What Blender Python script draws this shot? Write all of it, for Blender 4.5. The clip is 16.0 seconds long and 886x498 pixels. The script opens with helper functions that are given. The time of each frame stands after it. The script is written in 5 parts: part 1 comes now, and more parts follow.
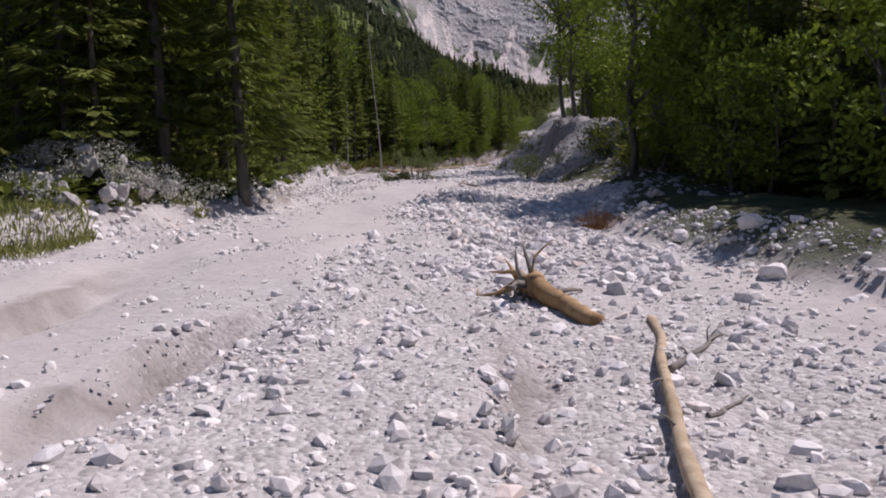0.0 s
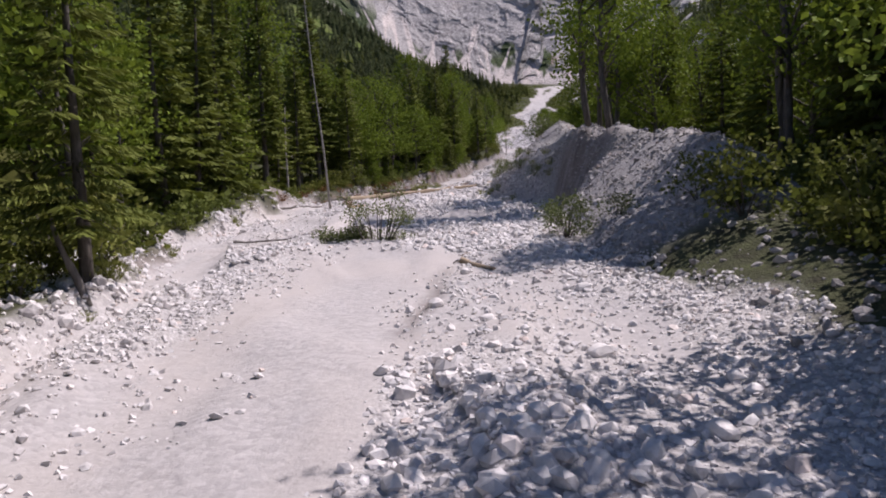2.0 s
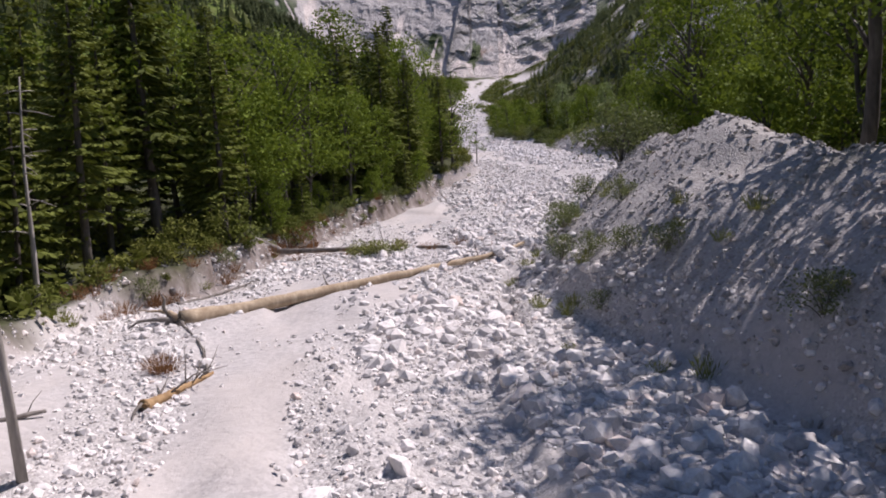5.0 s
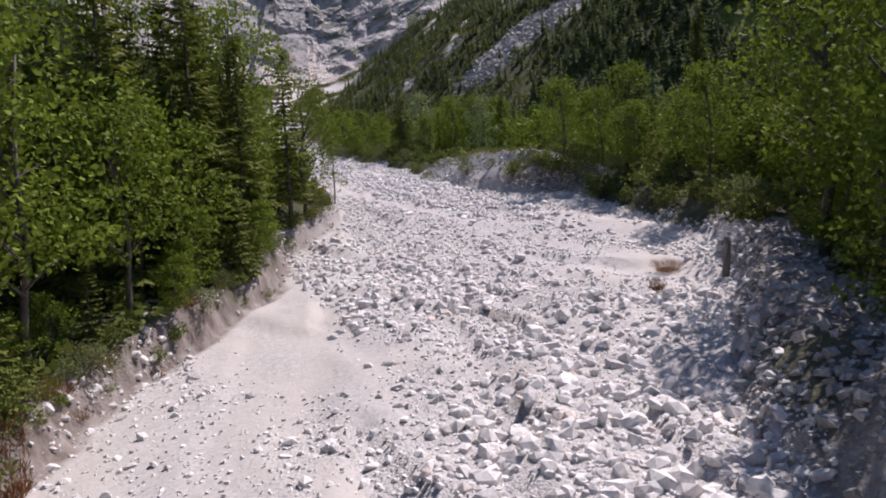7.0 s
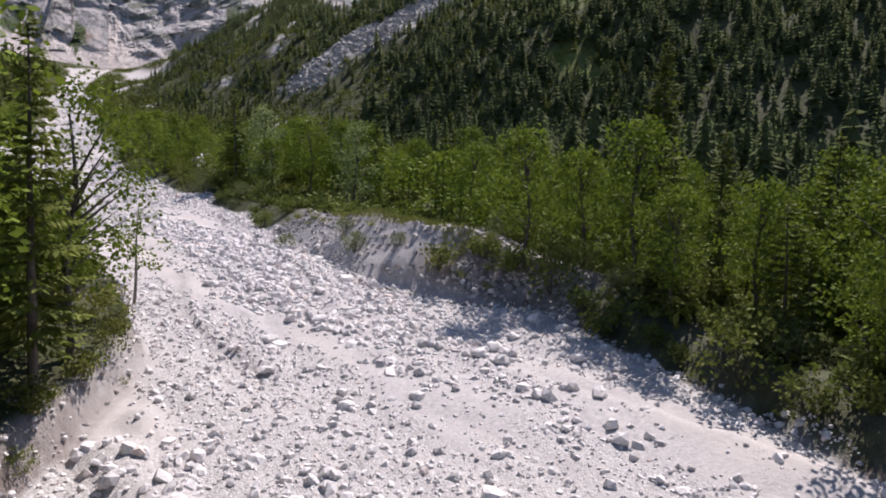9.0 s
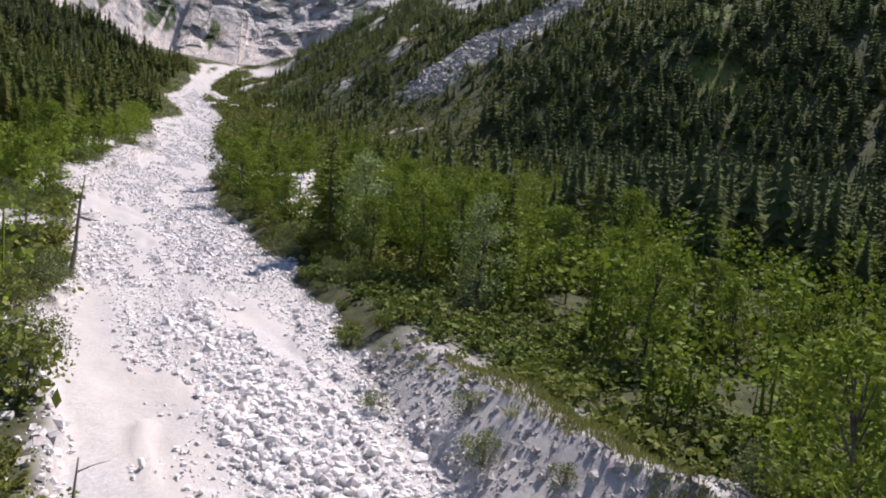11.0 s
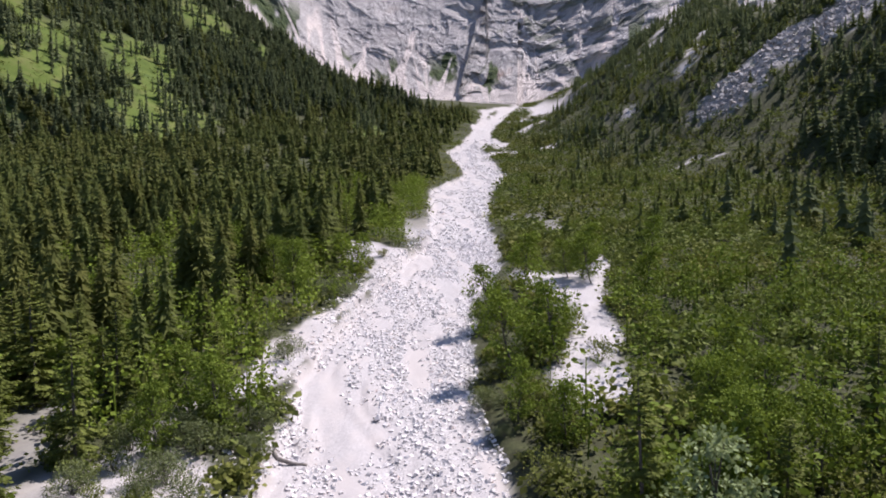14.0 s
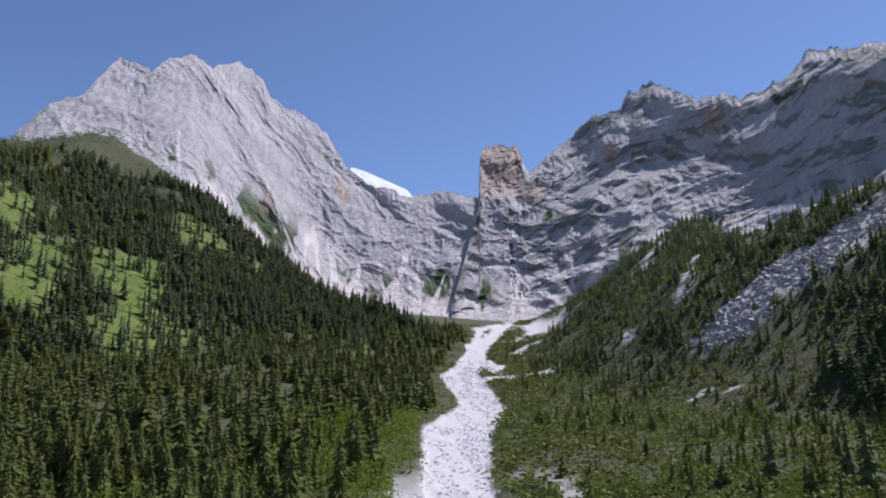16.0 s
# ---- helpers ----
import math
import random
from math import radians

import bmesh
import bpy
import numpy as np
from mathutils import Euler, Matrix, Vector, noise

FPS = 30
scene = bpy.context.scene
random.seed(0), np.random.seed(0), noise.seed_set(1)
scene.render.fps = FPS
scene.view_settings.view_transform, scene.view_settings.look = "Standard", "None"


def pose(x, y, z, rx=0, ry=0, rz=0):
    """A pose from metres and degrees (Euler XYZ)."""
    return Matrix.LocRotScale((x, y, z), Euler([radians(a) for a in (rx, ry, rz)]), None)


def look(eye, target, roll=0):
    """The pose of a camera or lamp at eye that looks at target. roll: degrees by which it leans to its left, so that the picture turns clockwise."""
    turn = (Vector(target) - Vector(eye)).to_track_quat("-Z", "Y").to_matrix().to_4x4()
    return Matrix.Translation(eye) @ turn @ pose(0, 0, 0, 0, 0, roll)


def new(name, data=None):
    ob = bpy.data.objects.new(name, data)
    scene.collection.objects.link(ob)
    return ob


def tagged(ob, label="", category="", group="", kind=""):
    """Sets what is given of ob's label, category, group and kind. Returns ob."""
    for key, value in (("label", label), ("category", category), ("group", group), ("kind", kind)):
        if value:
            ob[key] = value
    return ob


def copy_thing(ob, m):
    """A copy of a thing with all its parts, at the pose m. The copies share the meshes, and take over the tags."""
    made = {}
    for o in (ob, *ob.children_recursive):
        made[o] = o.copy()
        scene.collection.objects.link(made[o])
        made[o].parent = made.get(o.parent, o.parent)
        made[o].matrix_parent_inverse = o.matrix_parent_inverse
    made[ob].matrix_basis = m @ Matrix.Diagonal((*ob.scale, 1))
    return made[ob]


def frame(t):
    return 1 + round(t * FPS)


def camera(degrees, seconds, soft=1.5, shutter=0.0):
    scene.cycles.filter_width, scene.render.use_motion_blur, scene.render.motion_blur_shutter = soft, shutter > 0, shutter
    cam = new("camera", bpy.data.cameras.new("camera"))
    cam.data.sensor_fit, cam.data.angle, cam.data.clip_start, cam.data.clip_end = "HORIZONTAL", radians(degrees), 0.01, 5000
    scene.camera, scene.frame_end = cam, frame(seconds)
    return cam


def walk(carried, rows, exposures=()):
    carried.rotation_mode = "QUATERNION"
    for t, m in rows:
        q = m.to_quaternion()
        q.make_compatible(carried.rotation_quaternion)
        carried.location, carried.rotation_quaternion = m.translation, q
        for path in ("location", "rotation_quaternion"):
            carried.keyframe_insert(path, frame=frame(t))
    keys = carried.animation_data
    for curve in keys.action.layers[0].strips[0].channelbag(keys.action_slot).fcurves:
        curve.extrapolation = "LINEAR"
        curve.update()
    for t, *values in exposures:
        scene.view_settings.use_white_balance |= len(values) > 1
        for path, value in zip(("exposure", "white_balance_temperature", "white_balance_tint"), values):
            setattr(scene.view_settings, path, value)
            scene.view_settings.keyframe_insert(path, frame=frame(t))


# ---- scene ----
cam = camera(63.7, 16.0, soft=1.9)
PATH = [
    (0, (0.057, 0.076, 2.464), (0.040, 2.069, 2.297), -1.0),
    (0.5, (-0.200, 5.700, 3.438), (-0.209, 7.693, 3.271), -0.7),
    (1, (-0.312, 11.168, 4.274), (-0.318, 13.161, 4.110), -0.8),
    (1.5, (-0.545, 16.166, 4.838), (-0.541, 18.159, 4.675), -0.5),
    (2, (-0.625, 21.677, 5.290), (-0.547, 23.668, 5.124), -2.3),
    (2.5, (-0.703, 27.491, 6.097), (-0.618, 29.482, 5.929), -0.5),
    (3, (-0.704, 33.209, 7.013), (-0.631, 35.200, 6.841), 0.2),
    (3.2, (-0.740, 35.545, 7.256), (-0.659, 37.536, 7.087), -0.2),
    (5.3, (-0.990, 67.329, 9.518), (-0.672, 69.294, 9.326), -2.0),
    (5.5, (-0.965, 70.272, 9.777), (-0.611, 72.231, 9.586), -1.3),
    (6, (-0.758, 77.405, 10.494), (-0.235, 79.326, 10.304), -4.6),
    (6.5, (-0.300, 84.667, 11.332), (0.328, 86.557, 11.146), -0.3),
    (7, (0.444, 91.916, 12.646), (1.230, 93.746, 12.460), -2.7),
    (7.5, (1.630, 98.882, 13.998), (2.561, 100.642, 13.810), -2.1),
    (8, (3.322, 105.586, 15.111), (4.398, 107.263, 14.934), -2.1),
    (8.2, (4.028, 108.287, 15.579), (5.166, 109.924, 15.409), -1.8),
    (10.3, (12.196, 128.592, 21.125), (13.483, 130.115, 20.964), 7.4),
    (10.5, (13.232, 130.520, 21.880), (14.405, 132.131, 21.715), 11.9),
    (10.7, (14.369, 132.372, 22.614), (15.434, 134.057, 22.452), 10.7),
    (11, (15.898, 135.039, 23.992), (16.900, 136.762, 23.819), 5.7),
    (11.5, (18.503, 139.756, 26.191), (19.285, 141.588, 26.014), 7.6),
    (12, (20.720, 144.664, 28.257), (21.298, 146.571, 28.078), 5.9),
    (12.5, (22.583, 149.522, 30.370), (22.973, 151.476, 30.191), 4.4),
    (13, (24.142, 154.773, 32.552), (24.390, 156.750, 32.375), 2.9),
    (13.5, (25.179, 159.818, 34.596), (25.414, 161.796, 34.418), -0.7),
    (14, (25.965, 164.726, 36.684), (26.206, 166.706, 36.531), -0.7),
    (14.5, (26.427, 169.639, 38.834), (26.677, 171.623, 38.791), -0.6),
    (15, (26.745, 174.594, 41.059), (27.003, 176.576, 41.144), -0.5),
    (15.5, (27.014, 179.647, 43.277), (27.276, 181.613, 43.534), -0.1),
    (16, (27.236, 185.103, 45.436), (27.499, 187.038, 45.865), 0.0),
]
EXPOSURES = [(0, 0.03, 6400, 23), (1.5, 0.2, 6400, 23), (3, 0.2, 6400, 23), (5.5, 0.37, 6500, 22), (8, 0.38, 6500, 20), (10.5, 0.72, 6500, 18), (11, 0.62, 6500, 18), (14, 0.6, 6300, 21), (16, 0.46, 5800, 20)]
walk(cam, [(t, look(eye, target, roll)) for t, eye, target, roll in PATH], EXPOSURES)

# ---- world, sun ----
SUN_AZ, SUN_EL = 64.5, 56.0          # degrees clockwise from +y, and above the horizon
to_sun = Vector((math.sin(radians(SUN_AZ)) * math.cos(radians(SUN_EL)), math.cos(radians(SUN_AZ)) * math.cos(radians(SUN_EL)), math.sin(radians(SUN_EL))))
world = bpy.data.worlds.new("world")
scene.world = world
world.use_nodes = True
sky = world.node_tree.nodes.new("ShaderNodeTexSky")
sky.sky_type, sky.sun_disc = "NISHITA", False
sky.sun_elevation, sky.sun_rotation = radians(SUN_EL), radians(SUN_AZ)
sky.altitude, sky.air_density, sky.dust_density, sky.ozone_density = 1500, 1.0, 0.3, 2.5
world.node_tree.nodes["Background"].inputs["Strength"].default_value = 0.085
world.node_tree.links.new(sky.outputs[0], world.node_tree.nodes["Background"].inputs["Color"])
sun_data = bpy.data.lights.new("sun", "SUN")
sun_data.energy, sun_data.angle, sun_data.color = 4.5, radians(0.5), (1.0, 0.96, 0.9)
sun = new("sun", sun_data)
sun.matrix_world = look(to_sun * 200, (0, 0, 0))

# ---- materials ----
def material(name, rough=0.8):
    m = bpy.data.materials.new(name)
    m.use_nodes = True
    b = m.node_tree.nodes["Principled BSDF"]
    b.inputs["Roughness"].default_value = rough
    b.inputs["Specular IOR Level"].default_value = 0.25
    return m, m.node_tree, b


def node(nt, kind, **values):
    n = nt.nodes.new(kind)
    for key, value in values.items():
        n.inputs[key.replace("_", " ")].default_value = value
    return n


def noise_tex(nt, scale, detail=4.0, rough=0.55, vec=None):
    n = node(nt, "ShaderNodeTexNoise", Scale=scale, Detail=detail, Roughness=rough)
    if vec is not None:
        nt.links.new(vec, n.inputs["Vector"])
    return n.outputs["Fac"]


def place(nt, sx=1.0, sy=1.0, sz=1.0):
    """World position, stretched."""
    g = nt.nodes.new("ShaderNodeNewGeometry")
    m = nt.nodes.new("ShaderNodeMapping")
    m.inputs["Scale"].default_value = (sx, sy, sz)
    nt.links.new(g.outputs["Position"], m.inputs["Vector"])
    return m.outputs["Vector"]


def ramp(nt, fac, stops):
    r = nt.nodes.new("ShaderNodeValToRGB")
    els = r.color_ramp.elements
    while len(els) < len(stops):
        els.new(0.5)
    for e, (pos, col) in zip(els, stops):
        e.position, e.color = pos, (*col, 1.0) if len(col) == 3 else col
    nt.links.new(fac, r.inputs["Fac"])
    return r.outputs["Color"]


def mixed(nt, fac, a, b, mode="MIX"):
    m = nt.nodes.new("ShaderNodeMix")
    m.data_type, m.blend_type = "RGBA", mode
    for sock, val in ((m.inputs["Factor"], fac), (m.inputs["A"], a), (m.inputs["B"], b)):
        if hasattr(val, "is_linked"):
            nt.links.new(val, sock)
        elif isinstance(val, tuple):
            sock.default_value = (*val, 1.0)
        else:
            sock.default_value = val
    return m.outputs["Result"]


def bump(nt, height, strength, distance, bsdf):
    b = node(nt, "ShaderNodeBump", Strength=strength, Distance=distance)
    nt.links.new(height, b.inputs["Height"])
    nt.links.new(b.outputs["Normal"], bsdf.inputs["Normal"])


def split(nt, col):
    s = nt.nodes.new("ShaderNodeSeparateColor")
    nt.links.new(col, s.inputs[0])
    return s.outputs


def math_node(nt, op, a, b=None):
    m = nt.nodes.new("ShaderNodeMath")
    m.operation = op
    for sock, val in zip(m.inputs, (a, b)):
        if hasattr(val, "is_linked"):
            nt.links.new(val, sock)
        elif val is not None:
            sock.default_value = val
    return m.outputs[0]


def ground_material():
    m, nt, b = material("valley_ground", 0.95)
    pos = place(nt)
    cover = nt.nodes.new("ShaderNodeAttribute")
    cover.attribute_name = "cover"
    r, g, bl = split(nt, cover.outputs["Color"])[:3]
    # pale limestone gravel: pebbles, sandy patches
    vor = node(nt, "ShaderNodeTexVoronoi", Scale=9.0)
    nt.links.new(pos, vor.inputs["Vector"])
    pebble = split(nt, vor.outputs["Color"])[0]
    grains = noise_tex(nt, 3.0, 8.0, 0.7, pos)
    patches = noise_tex(nt, 0.35, 4.0, 0.5, place(nt, 1.0, 0.4, 1.0))
    gravel = mixed(nt, grains, (0.33, 0.305, 0.30), (0.53, 0.50, 0.49))
    gravel = mixed(nt, 0.35, gravel, ramp(nt, pebble, [(0.0, (0.30, 0.28, 0.28)), (1.0, (0.62, 0.59, 0.58))]))
    gravel = mixed(nt, ramp(nt, patches, [(0.42, (0, 0, 0)), (0.62, (1, 1, 1))]), gravel, mixed(nt, grains, (0.44, 0.40, 0.38), (0.53, 0.49, 0.47)))
    soil = nt.nodes.new("ShaderNodeAttribute")
    soil.attribute_name = "soil"
    stony, dull, raw_shade = split(nt, soil.outputs["Color"])[:3]
    # stony stretches: a mosaic of fist-sized pieces
    warp = nt.nodes.new("ShaderNodeTexNoise")
    warp.inputs["Scale"].default_value, warp.inputs["Detail"].default_value = 7.0, 5.0
    nt.links.new(pos, warp.inputs["Vector"])
    wpos = mixed(nt, 0.06, pos, warp.outputs["Color"], "ADD")
    cob = node(nt, "ShaderNodeTexVoronoi", Scale=13.0, Randomness=1.0)
    nt.links.new(wpos, cob.inputs["Vector"])
    piece = ramp(nt, split(nt, cob.outputs["Color"])[1], [(0.0, (0.27, 0.25, 0.245)), (0.3, (0.45, 0.425, 0.415)), (0.85, (0.52, 0.495, 0.485)), (1.0, (0.68, 0.655, 0.645))])
    gravel = mixed(nt, math_node(nt, "MULTIPLY", stony, 0.75), gravel, piece)
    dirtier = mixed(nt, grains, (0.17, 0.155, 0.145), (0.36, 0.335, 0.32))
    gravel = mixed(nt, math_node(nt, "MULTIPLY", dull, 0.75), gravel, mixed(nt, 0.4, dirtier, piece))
    # bank earth; also stands in for shade on the levee face and scarps
    gravel = mixed(nt, raw_shade, gravel, ramp(nt, noise_tex(nt, 1.1, 6.0, 0.7, place(nt, 1.0, 1.0, 0.35)), [(0.35, (0.11, 0.085, 0.07)), (0.55, (0.24, 0.205, 0.19)), (0.75, (0.42, 0.39, 0.375))]))
    # forest floor and low growth
    dirt = noise_tex(nt, 1.3, 6.0, 0.65, pos)
    floor = ramp(nt, dirt, [(0.3, (0.036, 0.034, 0.018)), (0.5, (0.055, 0.06, 0.026)), (0.7, (0.085, 0.095, 0.038))])
    meadow = ramp(nt, noise_tex(nt, 0.06, 6.0, 0.65, pos), [(0.3, (0.05, 0.08, 0.014)), (0.5, (0.10, 0.14, 0.024)), (0.7, (0.15, 0.155, 0.05))])
    scree = ramp(nt, noise_tex(nt, 0.16, 8.0, 0.75, pos), [(0.35, (0.12, 0.14, 0.07)), (0.5, (0.36, 0.335, 0.315)), (0.7, (0.56, 0.525, 0.51))])
    col = mixed(nt, bl, floor, meadow)
    col = mixed(nt, g, col, scree)
    col = mixed(nt, r, col, gravel)
    nt.links.new(col, b.inputs["Base Color"])
    h = math_node(nt, "ADD", math_node(nt, "MULTIPLY", vor.outputs["Distance"], -0.12), grains)
    h = math_node(nt, "SUBTRACT", h, math_node(nt, "MULTIPLY", math_node(nt, "MULTIPLY", cob.outputs["Distance"], stony), 0.6))
    bump(nt, h, 0.8, 0.07, b)
    return m


def rock_material(name, dark, mid, light, scale=9.0, red=0.0):
    m, nt, b = material(name, 0.9)
    rnd = nt.nodes.new("ShaderNodeNewGeometry").outputs["Random Per Island"]
    pos = place(nt)
    n = noise_tex(nt, scale, 6.0, 0.65, pos)
    col = ramp(nt, n, [(0.3, dark), (0.5, mid), (0.72, light)])
    tone = ramp(nt, rnd, [(0.0, (0.72, 0.70, 0.70)), (0.5, (0.95, 0.94, 0.94)), (0.93, (1.08, 1.06, 1.05)), (1.0, (0.98, 0.86, 0.80))])
    col = mixed(nt, 1.0, col, tone, "MULTIPLY")
    nt.links.new(col, b.inputs["Base Color"])
    bump(nt, n, 0.4, 0.03, b)
    return m


def cliff_material(name, base, lean, streaks=0.72):
    """Bedded limestone: beds that dip by lean, fine cracks, rust, scree and dwarf pine by the cover layer."""
    m, nt, b = material(name, 0.95)
    cover = nt.nodes.new("ShaderNodeAttribute")
    cover.attribute_name = "cover"
    r, g, bl = split(nt, cover.outputs["Color"])[:3]
    geo = nt.nodes.new("ShaderNodeNewGeometry")
    beds = nt.nodes.new("ShaderNodeMapping")
    beds.inputs["Rotation"].default_value = (0, radians(lean), 0)
    beds.inputs["Scale"].default_value = (0.35, 0.6, 1.6)
    nt.links.new(geo.outputs["Position"], beds.inputs["Vector"])
    strata = noise_tex(nt, 0.03, 8.0, 0.7, beds.outputs["Vector"])
    fine = noise_tex(nt, 0.11, 9.0, 0.78, place(nt, 1.0, 1.0, 0.8))
    big = noise_tex(nt, 0.008, 5.0, 0.6, place(nt))
    tone = lambda f: tuple(min(0.8, c * f) for c in base)
    col = ramp(nt, strata, [(0.3, tone(0.72)), (0.5, base), (0.7, tone(1.2))])
    col = mixed(nt, 0.7, col, ramp(nt, fine, [(0.28, tone(0.3)), (0.44, tone(0.8)), (0.58, tone(1.08)), (0.74, tone(1.5))]))
    col = mixed(nt, ramp(nt, big, [(0.4, (0, 0, 0)), (0.65, (0.5, 0.5, 0.5))]), col, tone(streaks))
    stain = ramp(nt, noise_tex(nt, 0.016, 6.0, 0.65, place(nt, 1.0, 1.0, 0.6)), [(0.58, (0, 0, 0)), (0.72, (0.4, 0.4, 0.4))])
    col = mixed(nt, stain, col, (0.46, 0.36, 0.31))
    col = mixed(nt, bl, col, ramp(nt, fine, [(0.3, (0.30, 0.19, 0.14)), (0.7, (0.56, 0.41, 0.32))]))
    # rock that faces up is painted lighter, like ledges catching the sun
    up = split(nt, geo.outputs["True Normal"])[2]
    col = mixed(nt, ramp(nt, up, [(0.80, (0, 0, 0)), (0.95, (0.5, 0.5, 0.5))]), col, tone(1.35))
    col = mixed(nt, g, col, ramp(nt, noise_tex(nt, 0.12, 6.0, 0.7, place(nt)), [(0.35, (0.03, 0.05, 0.02)), (0.65, (0.09, 0.12, 0.045))]))
    col = mixed(nt, r, col, ramp(nt, fine, [(0.3, (0.54, 0.47, 0.44)), (0.7, (0.74, 0.67, 0.63))]))
    nt.links.new(col, b.inputs["Base Color"])
    relief = math_node(nt, "ADD", fine, math_node(nt, "MULTIPLY", strata, 0.8))
    bump(nt, relief, 0.7, 9.0, b)
    return m


def leaf_material(name, dark, light, through_col, spread=0.5, glow=0.2, patches=0.0):
    m, nt, b = material(name, 0.7)
    b.inputs["Specular IOR Level"].default_value = 0.06
    geo = nt.nodes.new("ShaderNodeNewGeometry")
    info = nt.nodes.new("ShaderNodeObjectInfo")
    clump = noise_tex(nt, 0.7, 3.0, 0.6, place(nt))
    f = math_node(nt, "ADD", math_node(nt, "MULTIPLY", geo.outputs["Random Per Island"], spread), math_node(nt, "MULTIPLY", info.outputs["Random"], 0.35))
    f = math_node(nt, "ADD", f, math_node(nt, "MULTIPLY", clump, 0.5))
    col = ramp(nt, f, [(0.15, dark), (1.0, light)])
    if patches:
        olive = mixed(nt, 1.0, col, (1.15, 0.92, 0.8), "MULTIPLY")
        col = mixed(nt, ramp(nt, noise_tex(nt, 0.035, 4.0, 0.6, place(nt)), [(0.42, (0, 0, 0)), (0.6, (patches,) * 3)]), col, olive)
    nt.links.new(col, b.inputs["Base Color"])
    tr = nt.nodes.new("ShaderNodeBsdfTranslucent")
    nt.links.new(mixed(nt, 0.5, col, through_col), tr.inputs["Color"])
    mix = node(nt, "ShaderNodeMixShader", Fac=glow)
    nt.links.new(b.outputs[0], mix.inputs[1])
    nt.links.new(tr.outputs[0], mix.inputs[2])
    nt.links.new(mix.outputs[0], nt.nodes["Material Output"].inputs["Surface"])
    return m


def wood_material(name, dark, light, scale=6.0):
    m, nt, b = material(name, 0.85)
    tc = nt.nodes.new("ShaderNodeTexCoord")
    mp = nt.nodes.new("ShaderNodeMapping")
    mp.inputs["Scale"].default_value = (1.0, 1.0, 0.18)
    nt.links.new(tc.outputs["Object"], mp.inputs["Vector"])
    n = noise_tex(nt, scale, 6.0, 0.7, mp.outputs["Vector"])
    big = noise_tex(nt, scale * 0.2, 3.0, 0.6, tc.outputs["Object"])
    col = ramp(nt, n, [(0.3, dark), (0.7, light)])
    col = mixed(nt, ramp(nt, big, [(0.45, (0, 0, 0)), (0.65, (0.6, 0.6, 0.6))]), col, dark)
    nt.links.new(col, b.inputs["Base Color"])
    bump(nt, n, 0.5, 0.02, b)
    return m


GROUND = ground_material()
STONE = rock_material("limestone", (0.54, 0.515, 0.505), (0.69, 0.665, 0.655), (0.80, 0.78, 0.775))
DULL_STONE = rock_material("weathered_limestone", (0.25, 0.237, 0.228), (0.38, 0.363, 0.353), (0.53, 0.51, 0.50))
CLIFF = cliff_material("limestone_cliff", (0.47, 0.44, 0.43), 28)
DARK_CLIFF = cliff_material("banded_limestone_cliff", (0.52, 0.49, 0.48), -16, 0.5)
SPRUCE = leaf_material("spruce_needles", (0.036, 0.050, 0.011), (0.175, 0.20, 0.048), (0.18, 0.22, 0.02))
# distance haze is put into these needles: lighter colour, more translucence
FAR_SPRUCE = leaf_material("hazed_spruce_needles", (0.05, 0.068, 0.033), (0.19, 0.22, 0.10), (0.16, 0.19, 0.08), 0.3, 0.42)
VALLEY_SPRUCE = leaf_material("valley_spruce_needles", (0.05, 0.063, 0.020), (0.205, 0.238, 0.07), (0.2, 0.24, 0.06), 0.3, 0.4, 0.6)
SNOW = rock_material("old_snow", (0.70, 0.72, 0.76), (0.78, 0.80, 0.83), (0.84, 0.85, 0.88), 0.02)
BEECH = leaf_material("broad_leaves", (0.042, 0.068, 0.011), (0.185, 0.245, 0.036), (0.26, 0.34, 0.03))
SHRUB = leaf_material("shrub_leaves", (0.045, 0.062, 0.016), (0.175, 0.205, 0.055), (0.16, 0.22, 0.03), 0.5, 0.2, 0.8)
WILLOW = leaf_material("grey_willow_leaves", (0.07, 0.085, 0.035), (0.19, 0.215, 0.10), (0.2, 0.25, 0.06))
BLOSSOM = leaf_material("pale_leaves", (0.10, 0.14, 0.04), (0.33, 0.385, 0.20), (0.3, 0.36, 0.1))
BLEACHED = leaf_material("bleached_twigs", (0.24, 0.24, 0.19), (0.50, 0.49, 0.42), (0.4, 0.4, 0.3))
GRASS = leaf_material("grass_blades", (0.10, 0.11, 0.03), (0.26, 0.27, 0.10), (0.3, 0.33, 0.06))
DRY = leaf_material("dry_twigs", (0.10, 0.05, 0.025), (0.28, 0.15, 0.08), (0.3, 0.15, 0.05))
BARK = wood_material("bark", (0.05, 0.042, 0.036), (0.17, 0.15, 0.13))
PALE_BARK = wood_material("pale_bark", (0.20, 0.18, 0.16), (0.42, 0.39, 0.36))
BARE_WOOD = wood_material("stripped_wood", (0.29, 0.21, 0.135), (0.58, 0.47, 0.34))
ORANGE_WOOD = wood_material("fresh_broken_wood", (0.24, 0.145, 0.07), (0.46, 0.31, 0.17))
GREY_WOOD = wood_material("grey_driftwood", (0.11, 0.095, 0.085), (0.30, 0.27, 0.245))

